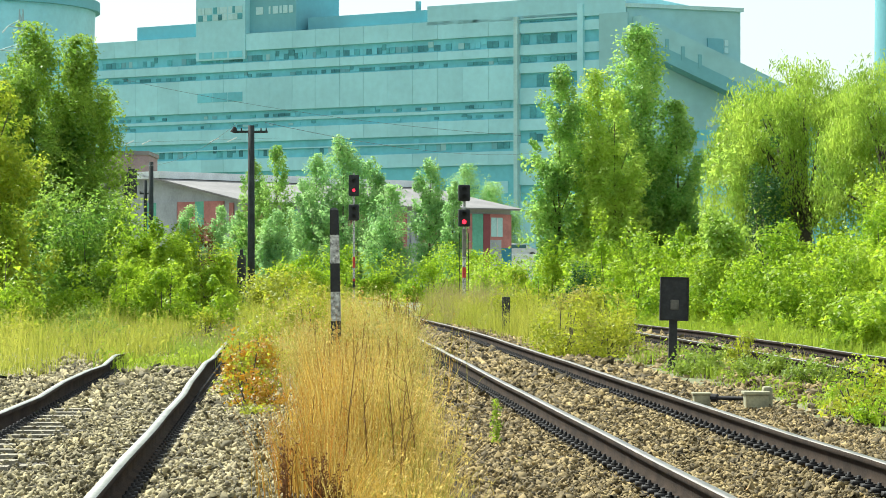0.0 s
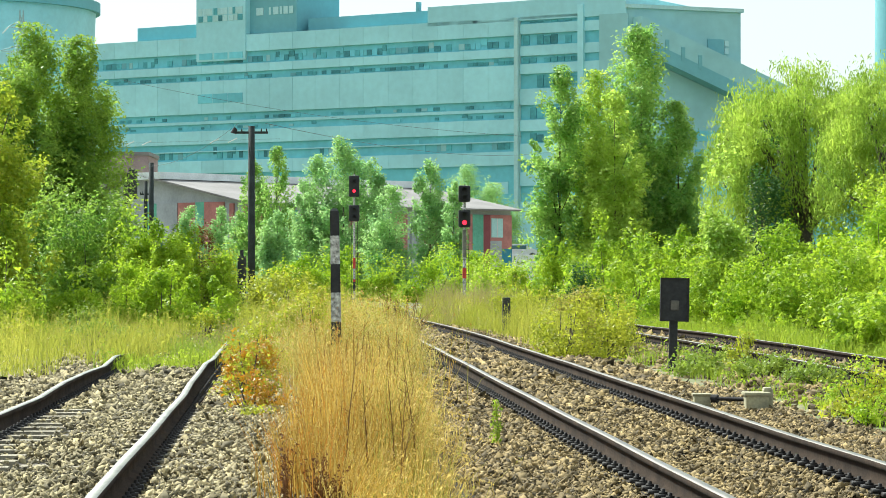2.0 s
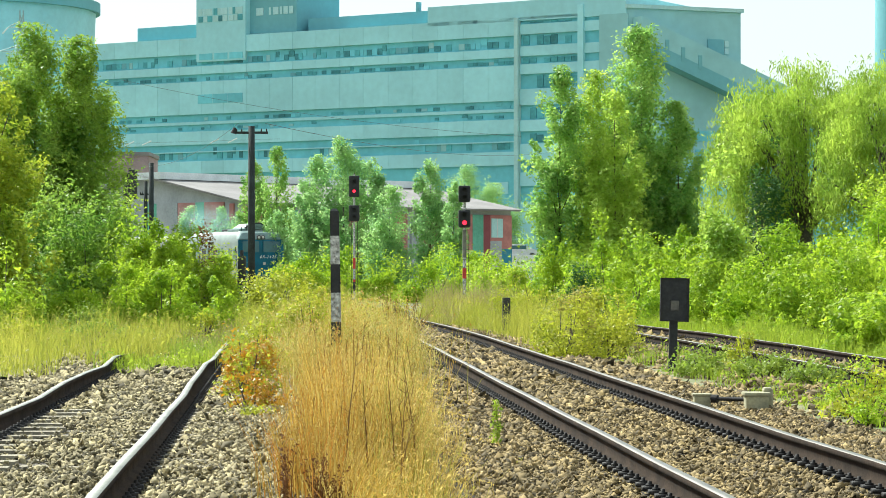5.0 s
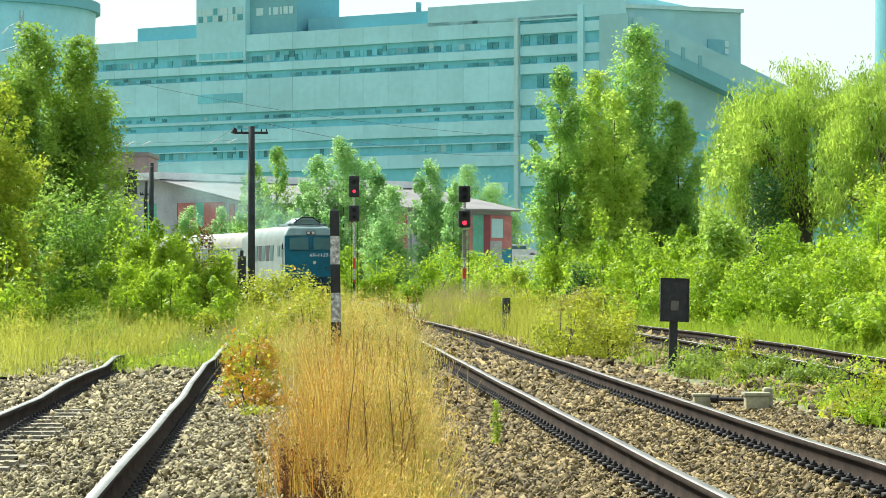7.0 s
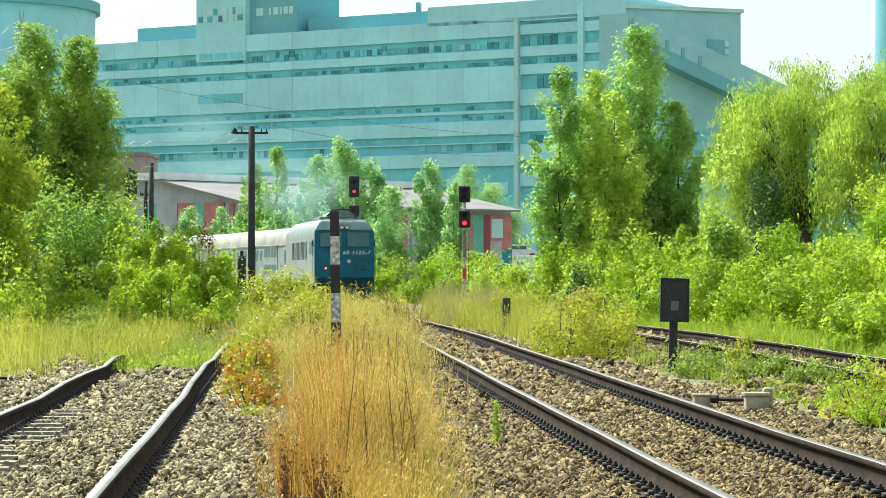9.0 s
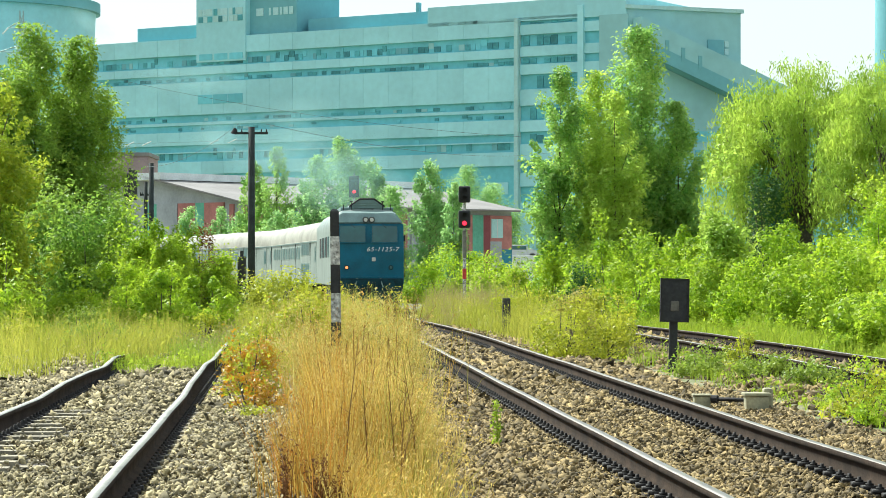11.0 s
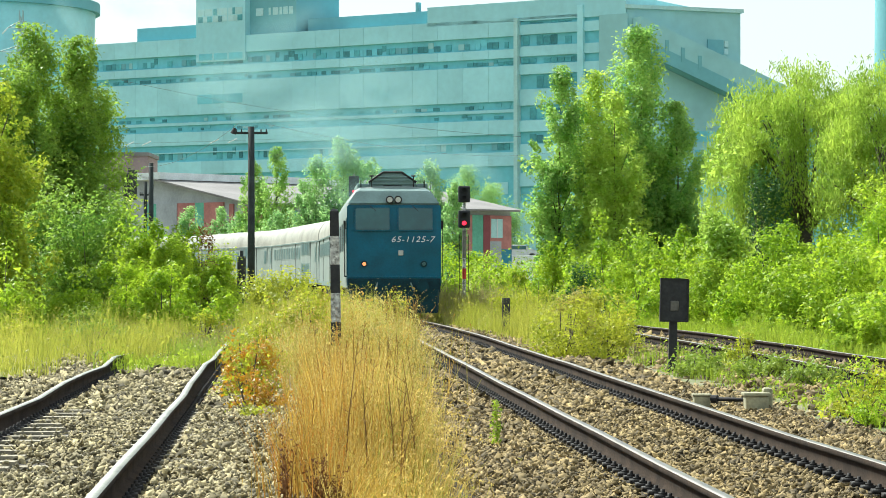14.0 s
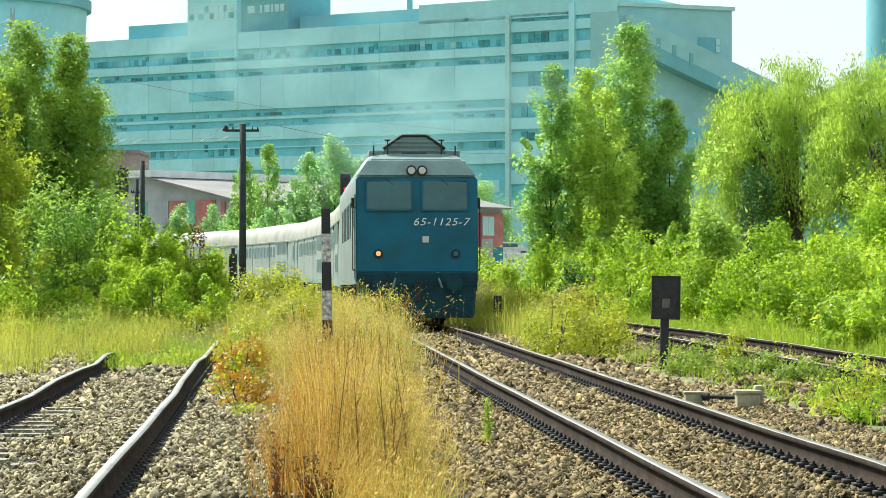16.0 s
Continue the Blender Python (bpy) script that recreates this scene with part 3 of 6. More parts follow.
def locomotive():
    loco = empty("diesel_locomotive", label="blue and grey diesel locomotive with one lit headlamp", category="locomotive")
    L = 16.6
    hw = 1.475
    body = B()
    # the nose leans back slightly above the waist
    secs = []
    for y, w, z0, zs, zt, fl in ((0.30, hw - 0.03, 1.05, 3.50, 3.56, 1.30), (1.2, hw, 1.0, 3.30, 4.20, 0.85), (L - 1.2, hw, 1.0, 3.30, 4.20, 0.85), (L, hw, 1.0, 3.62, 3.70, 1.2)):
        secs.append(ring(y, hull(w, z0, zs, zt, fl)))
    loft(body, secs)
    part("side_body", body, M["cream"], loco, "dusty pale grey side walls and roof", True).data.set_sharp_from_angle(angle=radians(30))
    face = B()
    loft(face, [[(x, y, z) for x, z in ((-hw, 1.02), (hw, 1.02), (hw, 2.35), (hw - 0.01, 3.58), (-hw + 0.01, 3.58), (-hw, 2.35))] for y in (0.06, 0.24)])
    for v in face.verts:
        if v.co.z > 3:
            v.co.y += 0.10
    bmesh.ops.bevel(face, geom=list(face.edges), offset=0.035, segments=2, affect="EDGES")
    front = part("cab_front", face, M["blue"], loco, "flat blue cab front with white running number")
    brow = B()
    loft(brow, [[(x, y, z) for x, z in ((-w, z0), (w, z0), (w2, z1), (-w2, z1))] for y, w, w2, z0, z1 in ((0.13, hw - 0.02, hw - 0.33, 3.59, 4.03), (1.3, hw - 0.02, hw - 0.40, 3.59, 4.16))])
    for v in brow.verts:
        if v.co.z > 3.9 and v.co.y < 1:
            v.co.y += 0.35
    bmesh.ops.bevel(brow, geom=list(brow.edges), offset=0.05, segments=2, affect="EDGES")
    part("cab_roof", brow, M["grey_roof"], loco, "pale grey sloping cab roof")
    for s in (-1, 1):
        w = B()
        loft(w, [[(s * x, y + (z - 2.8) * 0.09, z) for x, z in ((0.14, 2.80), (1.20, 2.80), (1.20, 3.47), (0.14, 3.50))] for y in (0.035, 0.08)])
        bmesh.ops.bevel(w, geom=list(w.edges), offset=0.02, segments=2, affect="EDGES")
        pane = part("windscreen", w, M["screen"], front, "dark grey windscreen pane")
        gsk = B()
        for x0, x1, z0, z1 in ((0.11, 1.23, 2.765, 2.80), (0.11, 1.23, 3.49, 3.525), (0.105, 0.14, 2.78, 3.51), (1.20, 1.235, 2.78, 3.51)):
            a, c = sorted((s * x0, s * x1))
            box(gsk, a, c, 0.045, 0.10, z0, z1)
        for v in gsk.verts:
            v.co.y += (v.co.z - 2.8) * 0.09
        part("window_seal", gsk, M["blue"], pane)
        wip = B()
        tube(wip, (s * 0.66 - 0.10, 0.11, 3.56), (s * 0.66 + 0.10, 0.09, 3.38), 0.010, seg=6)
        part("wiper", wip, M["iron"], front)
        # roof lamps over the windows
        h = B()
        tube(h, (s * 0.13, 0.12, 3.74), (s * 0.13, 0.42, 3.74), 0.125, seg=20)
        lampcase = part("roof_headlamp", h, M["rubber"], loco)
        h = B()
        tube(h, (s * 0.13, 0.105, 3.74), (s * 0.13, 0.13, 3.74), 0.085, seg=20)
        part("lamp_lens", h, M["lens"], lampcase)
        h = B()
        tube(h, (s * 0.93, 0.0, 1.74), (s * 0.93, 0.12, 1.74), 0.10, 0.11, seg=20)
        base = part("headlamp", h, M["blue_dark"], front)
        h = B()
        tube(h, (s * 0.93, -0.012, 1.74), (s * 0.93, 0.02, 1.74), 0.058, seg=20)
        part("lamp_lens", h, M["lit_amber"] if s < 0 else M["screen"], base, "lit amber headlamp" if s < 0 else "unlit dark headlamp")
        # hand grips, mirrors and steps at the corners
        g = B()
        tube(g, (s * (hw + 0.06), 0.32, 1.35), (s * (hw + 0.06), 0.32, 2.85), 0.013, seg=8)
        for z in (1.35, 2.85):
            tube(g, (s * (hw + 0.06), 0.32, z), (s * hw, 0.34, z), 0.016, seg=8)
        part("handrail", g, M["iron"], loco)
        mir = boxed(*sorted((s * (hw + 0.02), s * (hw + 0.09))), 0.55, 0.60, 2.85, 3.10, bevel=0.015)
        part("mirror", mir, M["iron"], loco)
        buf = B()
        tube(buf, (s * 0.875, -0.35, 1.03), (s * 0.875, 0.1, 1.03), 0.11, 0.14, seg=16)
        tube(buf, (s * 0.875, -0.42, 1.03), (s * 0.875, -0.36, 1.03), 0.19, 0.19, seg=24)
        part("buffer", buf, M["blue_dark"], loco)
        g = B()
        tube(g, (s * 0.50, 0.02, 1.30), (s * 0.50, 0.02, 1.20), 0.03, seg=8)
        tube(g, (s * 0.50, 0.02, 1.20), (s * 0.62, -0.12, 0.85), 0.025, seg=8)
        part("air_hose", g, M["grey_roof"], loco, "pale brake hose cock")
        for k, yy in enumerate((0.9,)):
            d = boxed(*sorted((s * (hw - 0.01), s * (hw + 0.012))), yy, yy + 0.7, 1.15, 3.2, bevel=0.01)
            part("cab_door", d, M["cream"], loco)
            d = boxed(*sorted((s * (hw + 0.005), s * (hw + 0.02))), yy + 0.1, yy + 0.6, 2.4, 3.05, bevel=0.01)
            part("door_window", d, M["screen"], loco)
            d = boxed(*sorted((s * (hw - 0.01), s * (hw + 0.01))), 1.9, 2.7, 2.45, 3.05, bevel=0.01)
            part("side_window", d, M["screen"], loco)
        for k in range(6):
            y0 = 4.2 + k * 1.5
            d = boxed(*sorted((s * (hw - 0.02), s * (hw + 0.012))), y0, y0 + 1.1, 2.2, 3.1, bevel=0.01)
            part("side_grille", d, M["under"] if k % 2 else M["screen"], loco)
    # front number lettered on the driver's side
    cu = bpy.data.curves.new("running_number", "FONT")
    cu.body, cu.size, cu.extrude, cu.shear, cu.align_x = "65-1125-7", 0.255, 0.004, 0.25, "LEFT"
    cu.space_character = 1.12
    cu.materials.append(M["white_letter"])
    num = new("running_number", cu)
    num.parent = front
    num.matrix_basis = pose(-0.10, 0.052, 2.42, 90, 0, 0) @ Matrix.Diagonal((1.14, 1.0, 1.0, 1.0))
    num["label"] = "white slanted running number"
    sq = boxed(0.13, 0.29, 0.03, 0.07, 2.0, 2.16, bevel=0.02)
    part("marker_lamp", sq, M["lens"], front, "square pale marker lamp")
    bar = boxed(-hw + 0.02, hw - 0.02, 0.02, 0.12, 1.30, 1.36, bevel=0.015)
    part("waist_strip", bar, M["blue"], front)
    beam = boxed(-hw + 0.03, hw - 0.03, -0.02, 0.4, 0.85, 1.28, bevel=0.03)
    part("buffer_beam", beam, M["blue_dark"], loco, "grimy blue buffer beam, shade put into its dark colour")
    plow = B()
    loft(plow, [[(x, y, z) for x, z in ((-w, z0), (w, z0), (w + 0.05, 0.92), (-w - 0.05, 0.92))] for y, w, z0 in ((-0.22, 1.30, 0.2), (0.05, 1.38, 0.24), (0.25, 1.38, 0.24))])
    part("snow_plough", plow, M["blue_dark"], loco, "grimy blue snow plough, shade put into its dark colour")
    cp = B()
    tube(cp, (0, -0.42, 1.02), (0, 0.05, 1.02), 0.05, seg=10)
    box(cp, -0.07, 0.07, -0.45, -0.36, 0.6, 1.08, 0.02)
    part("coupling_hook", cp, M["under"], loco)
    # roof equipment: sloping cooler housing with rails and horns
    rf = B()
    loft(rf, [[(x, y, z) for x, z in ((-0.80, 4.02), (0.80, 4.02), (0.74, 4.34), (0.30, 4.64), (-0.30, 4.64), (-0.74, 4.34))] for y in (1.35, 4.6)])
    bmesh.ops.bevel(rf, geom=list(rf.edges), offset=0.03, segments=2, affect="EDGES")
    part("roof_cooler", rf, M["grey_roof"], loco, "grey cooler housing on the roof")
    trim = B()
    for a, b in (((-0.76, 1.33, 4.33), (-0.30, 1.33, 4.65)), ((-0.30, 1.33, 4.65), (0.30, 1.33, 4.65)), ((0.30, 1.33, 4.65), (0.76, 1.33, 4.33)), ((-0.30, 1.33, 4.2), (0.30, 1.33, 4.2))):
        tube(trim, a, b, 0.035, seg=6)
    part("cooler_frame", trim, M["iron"], loco)
    for z, w in ((4.12, 0.70), (4.26, 0.68), (4.38, 0.58), (4.48, 0.46)):
        part("cooler_louvre", boxed(-w, w, 1.30, 1.37, z, z + 0.05, bevel=0.01), M["grey_roof"], loco)
    for s in (-1, 1):
        c = boxed(*sorted((s * 0.76, s * 1.12)), 1.25, 4.4, 4.10, 4.29, bevel=0.04)
        part("roof_duct", c, M["grey_roof"], loco)
        c = B()
        tube(c, (s * 0.66, 1.2, 4.1), (s * 0.66, 1.2, 4.53), 0.02, seg=6)
        tube(c, (s * 0.66 - 0.07, 1.2, 4.53), (s * 0.66 + 0.07, 1.2, 4.53), 0.022, seg=6)
        tube(c, (s * 1.0, 1.2, 4.1), (s * 1.0, 1.2, 4.40), 0.02, seg=6)
        part("horn", c, M["iron"], loco)
    ex = B()
    box(ex, -0.35, 0.35, 7.6, 8.8, 4.15, 4.36, 0.03)
    part("exhaust_stack", ex, M["under"], loco)
    for y in (3.7, L - 3.7):
        bogie(loco, y)
    tank = boxed(-1.3, 1.3, 6.6, 10.4, 0.4, 1.05, bevel=0.08)
    part("fuel_tank", tank, M["under"], loco)
    return loco


LOCO_LEN, COACH_LEN = 16.9, 26.4


def coach():
    c = empty("passenger_coach", label="pale dusty passenger coach with bleached roof", category="railway coach", group="coaches behind the locomotive")
    L, hw = 25.9, 1.41
    bm = B()
    loft(bm, [ring(y, hull(hw, 0.95, 3.05, 4.05, 0.7)) for y in (0.0, 1.0, L - 1.0, L)])
    part("body", bm, M["cream"], c, "pale dusty coach body", True).data.set_sharp_from_angle(angle=radians(35))
    bm = B()
    prof = [(x, z + 0.012) for x, z in hull(hw + 0.008, 3.08, 3.10, 4.06, 0.7)]
    loft(bm, [ring(y, prof) for y in (0.03, L - 0.03)])
    part("roof", bm, M["coach_roof"], c, "bleached white coach roof", True).data.set_sharp_from_angle(angle=radians(35))
    for s in (-1, 1):
        rows = [(y0, z0) for y0 in (3.9, 4.9, 5.9, 6.9) for z0 in (1.42, 2.42)] + [(8.4 + 1.36 * k, 2.25) for k in range(11)]
        for y0, z0 in rows:
            w = boxed(*sorted((s * (hw - 0.03), s * (hw + 0.012))), y0, y0 + 0.72, z0, z0 + 0.58, bevel=0.02)
            pane = part("window", w, M["screen"], c)
            fr = boxed(*sorted((s * (hw - 0.02), s * (hw + 0.006))), y0 - 0.05, y0 + 0.77, z0 - 0.05, z0 + 0.63, bevel=0.02)
            part("window_frame", fr, M["cream"], pane)
        for y0 in (0.6, L - 1.4):
            d = boxed(*sorted((s * (hw - 0.02), s * (hw + 0.015))), y0, y0 + 0.8, 1.05, 3.0, bevel=0.015)
            door = part("door", d, M["cream"], c)
            d = boxed(*sorted((s * (hw + 0.005), s * (hw + 0.024))), y0 + 0.15, y0 + 0.65, 2.05, 2.8, bevel=0.015)
            part("door_window", d, M["screen"], door)
    for s in (-1, 1):
        for y0 in (3.4, 10.6, 18.2, 24.2):
            part("body_seam", boxed(*sorted((s * (hw - 0.02), s * (hw + 0.01))), y0, y0 + 0.05, 1.0, 3.05), M["under"], c)
        part("rain_gutter", boxed(*sorted((s * (hw - 0.02), s * (hw + 0.03))), 0.1, L - 0.1, 3.03, 3.08), M["grey_roof"], c)
        part("sill_strip", boxed(*sorted((s * (hw - 0.02), s * (hw + 0.012))), 0.1, L - 0.1, 0.95, 1.15), M["grey_roof"], c)
    for y in (-0.25, L + 0.02):
        g = B()
        loft(g, [ring(yy, hull(hw - 0.02, 0.98, 3.05, 4.02, 0.7)) for yy in (y, y + 0.23)])
        part("gangway", g, M["rubber"], c, "black rubber bellows")
    for y0 in (3.0, 8.0, 14.0, 20.0):
        v = boxed(-0.16, 0.16, y0, y0 + 0.4, 4.0, 4.14, bevel=0.04)
        part("roof_vent", v, M["cream"], c)
    sk = boxed(-1.2, 1.2, 5.5, L - 5.5, 0.45, 0.97, bevel=0.06)
    part("equipment_box", sk, M["under"], c)
    for y in (3.2, L - 3.2):
        bogie(c, y)
    return c


SPEED, FRONT0 = 8.89, 202.0


def front(t):
    """Where the locomotive's front stands on the line."""
    return FRONT0 - SPEED * t


def on_line(s, length, pivot):
    """Pose of a vehicle whose front stands at s, resting on the line at its two bogies."""
    a, _ = along(s + pivot)
    b, _ = along(s + length - pivot)
    d = b - a
    h = math.atan2(-d.x, d.y)
    tilt = math.atan2(d.z, math.hypot(d.x, d.y))
    m = Matrix.Translation(a + Vector((0, 0, RAIL))) @ Matrix.Rotation(h, 4, "Z") @ Matrix.Rotation(tilt, 4, "X")
    return m @ Matrix.Translation((0, -pivot, 0))


loco = locomotive()
coaches = [coach()]
for _ in range(5):
    coaches.append(copy_thing(coaches[0], Matrix.Identity(4)))

# ---------- plants ----------
M["bark"] = mat("rough_bark", (0.09, 0.075, 0.055), 0.95, var=0.4, scale=3, fine=25, bump=0.5)
M["poplar"] = leafy("poplar_leaf", (0.16, 0.37, 0.09), (0.54, 0.71, 0.17), 0.66)
M["poplar_sun"] = leafy("bright_poplar_leaf", (0.28, 0.45, 0.07), (0.64, 0.76, 0.13), 0.66)
M["poplar_dark"] = leafy("dark_poplar_leaf", (0.12, 0.27, 0.04), (0.47, 0.61, 0.085), 0.62)
# far poplars: haze is put into a paler, bluer leaf colour
M["poplar_hazed"] = leafy("haze_pale_poplar_leaf", (0.21, 0.42, 0.17), (0.53, 0.73, 0.26), 0.62)
M["poplar_yellow"] = leafy("sunny_poplar_leaf", (0.19, 0.33, 0.025), (0.60, 0.62, 0.055), 0.58)
M["willow"] = leafy("willow_leaf", (0.19, 0.34, 0.04), (0.56, 0.69, 0.10), 0.58)
M["bush"] = leafy("bush_leaf", (0.18, 0.33, 0.02), (0.60, 0.72, 0.05), 0.6)
M["hedge"] = leafy("bramble_leaf", (0.17, 0.33, 0.016), (0.60, 0.73, 0.045), 0.6)
# leaf of one dark bush, and of the willow's painted inner shade
M["dark_leaf"] = leafy("dark_green_and_shade_leaf", (0.035, 0.10, 0.025), (0.09, 0.20, 0.045), 0.4)
M["weed"] = leafy("weed_leaf", (0.22, 0.29, 0.02), (0.62, 0.61, 0.05), 0.56)
M["low_weed"] = leafy("low_weed_leaf", (0.17, 0.28, 0.03), (0.40, 0.48, 0.07), 0.5)
M["rust_leaf"] = leafy("reddish_leaf", (0.20, 0.085, 0.025), (0.16, 0.15, 0.03), 0.35)
M["autumn"] = leafy("orange_yellow_leaf", (0.55, 0.19, 0.015), (0.34, 0.36, 0.02), 0.45)
M["straw"] = leafy("dry_straw", (0.22, 0.12, 0.015), (0.80, 0.55, 0.11), 0.42, 0.55, 0.3)
M["straw_pale"] = leafy("bleached_straw", (0.36, 0.24, 0.045), (0.86, 0.67, 0.21), 0.5, 0.5, 0.3)
M["straw_dark"] = leafy("brown_stalk", (0.20, 0.11, 0.035), (0.34, 0.21, 0.06), 0.3, 0.7)
M["straw_rust"] = leafy("rusty_stalk", (0.40, 0.17, 0.03), (0.55, 0.27, 0.045), 0.4, 0.6)
M["straw_olive"] = leafy("olive_stalk", (0.25, 0.24, 0.04), (0.52, 0.47, 0.10), 0.5, 0.55)
M["dock"] = leafy("brown_dock_seed", (0.13, 0.055, 0.02), (0.22, 0.10, 0.03), 0.25, 0.8)
M["grass_brown"] = leafy("brownish_seeding_grass", (0.26, 0.24, 0.08), (0.42, 0.36, 0.14), 0.5)
M["grass"] = leafy("yellow_green_grass", (0.24, 0.30, 0.03), (0.54, 0.50, 0.085), 0.58)
M["grass_dry"] = leafy("pale_dry_grass", (0.468, 0.429, 0.117), (0.624, 0.520, 0.182), 0.58)
M["grass_green"] = leafy("fresh_grass", (0.19, 0.31, 0.022), (0.42, 0.50, 0.05), 0.58)

LEAF = np.array([(-0.36, -0.42, 0.04), (0.36, -0.42, 0.04), (0, 0.58, -0.02)])
FINE, MANY = 0.82, 1.45


def leaves(name, at, size, rng, material, parent=None, droop=None, slim=1.0, label="", face=None):
    """Single leaves at the given places, each with its own turn."""
    n = len(at)
    v = LEAF[None] * np.array([slim, 1, 1]) * (size * rng.lognormal(0, 0.25, n))[:, None, None]
    r = turns(n, rng)
    if droop is not None:
        # leaves hang: their length follows the vertical with some spread
        d = np.array([0, 0, -1.0]) + rng.normal(0, droop, (n, 3))
        d /= np.linalg.norm(d, axis=1, keepdims=True)
        a = np.cross(d, rng.normal(size=(n, 3)))
        a /= np.linalg.norm(a, axis=1, keepdims=True)
        r = np.stack([a, d, np.cross(a, d)], 2)
    if face is not None:
        # leaves turn their faces out of the clump they grow in
        d = face + np.array([0, 0, 0.6]) + rng.normal(0, 0.6, (n, 3))
        d /= np.linalg.norm(d, axis=1, keepdims=True)
        a = np.cross(d, rng.normal(size=(n, 3)))
        a /= np.linalg.norm(a, axis=1, keepdims=True)
        r = np.stack([np.cross(a, d), a, d], 2)
    v = np.einsum("nij,nkj->nki", r, v) + at[:, None]
    return bulk(name, v.reshape(-1, 3), np.arange(n * 3).reshape(-1, 3), material, parent, label)


def hollows(p, size, depth):
    """True where a crown is leafy; gaps about a size apart let light and dark through."""
    q = p / size
    f = np.sin(q[:, 0] * 2.1 + 1.7 * np.sin(q[:, 2] * 1.6)) + np.sin(q[:, 1] * 1.9 + 1.3 * np.sin(q[:, 0] * 1.4)) + np.sin(q[:, 2] * 2.3 + 1.5 * np.sin(q[:, 1] * 1.7 + q[:, 0]))
    return f > depth


def limbs(name, parent, rows, material):
    bm = B()
    for a, b, r0, r1 in rows:
        tube(bm, a, b, r0, r1, 7)
    return part(name, bm, material, parent, smooth=True)


def poplar(x, y, height, radius, leaf, count, material, seed, label, low=0.06, lean=0.0, gap=-1.6, q=6):
    """Slender tree: rising limbs, a crown of upright sprays with an uneven outline."""
    rng = np.random.default_rng(seed)
    g = soil(x, y)
    t = empty("poplar_tree", (x, y, g), label, "tree", "poplars")
    rows = [((0, 0, -0.1), (lean * 0.4, 0, height * 0.45), radius * 0.05 + 0.03, radius * 0.03 + 0.02), ((lean * 0.4, 0, height * 0.45), (lean * 0.9, 0, height * 0.86), radius * 0.03 + 0.02, 0.008)]
    count, radius, leaf = int(count * 1.7 * MANY), radius * 1.36, leaf * FINE
    m = max(210, count // 130)
    # several leaders of unequal height share the crown
    top = np.concatenate([[1.0], rng.uniform(0.50, 0.88, q - 1)])
    la, lr = rng.uniform(0, 2 * np.pi, q), np.concatenate([[0.0], rng.uniform(0.35, 0.75, q - 1)]) * radius
    j = rng.choice(q, m, p=np.concatenate([[0.42], np.full(q - 1, 0.58 / (q - 1))]))
    f = rng.permutation((np.arange(m) + rng.random(m)) / m)
    h = (low + (1 - low) * f) * top[j]
    prof = (np.clip(f / 0.12, 0.3, 1) ** 0.5 * (1 - f ** 2.6) ** 0.75 + 0.06) * np.where(j == 0, 1.0, 0.72)
    ang = rng.uniform(0, 2 * np.pi, m)
    rad = radius * prof * np.sqrt(rng.uniform(0.0, 1.25, m))
    off = lr[j] * np.clip(f * 1.6, 0, 1)
    c = np.stack([rad * np.cos(ang) + off * np.cos(la[j]) + lean * h, rad * np.sin(ang) + off * np.sin(la[j]), h * height], 1)
    for k in range(0, m, max(1, m // 20)):
        z0 = max(0.05, h[k] - 0.16) * height
        rows.append(((lean * z0 / height, 0, z0), tuple(c[k]), 0.022, 0.006))
    limbs("trunk", t, rows, M["bark"])
    which = rng.integers(0, m, count)
    spread = np.array([0.21, 0.21, 0.36]) * radius * rng.uniform(0.5, 1.3, (m, 1)) + 0.06
    u = rng.normal(size=(count, 3))
    u /= np.linalg.norm(u, axis=1, keepdims=True)
    p = c[which] + u * spread[which] * rng.uniform(0.6, 1.15, (count, 1))
    # sprays lean out as they rise
    p[:, :2] += (c[which, :2] - np.array([lean * 0.5, 0])) * 0.3 * (p[:, 2:] - c[which, 2:]) / (0.46 * radius)
    ok = (p[:, 2] < height * 1.03) & (p[:, 2] > 0.2) & hollows(p + seed * 1.7, 0.20 * radius + 0.12, gap)
    p, u = p[ok], u[ok]
    leaves("crown", p, leaf, rng, material, t, face=u)
    return t


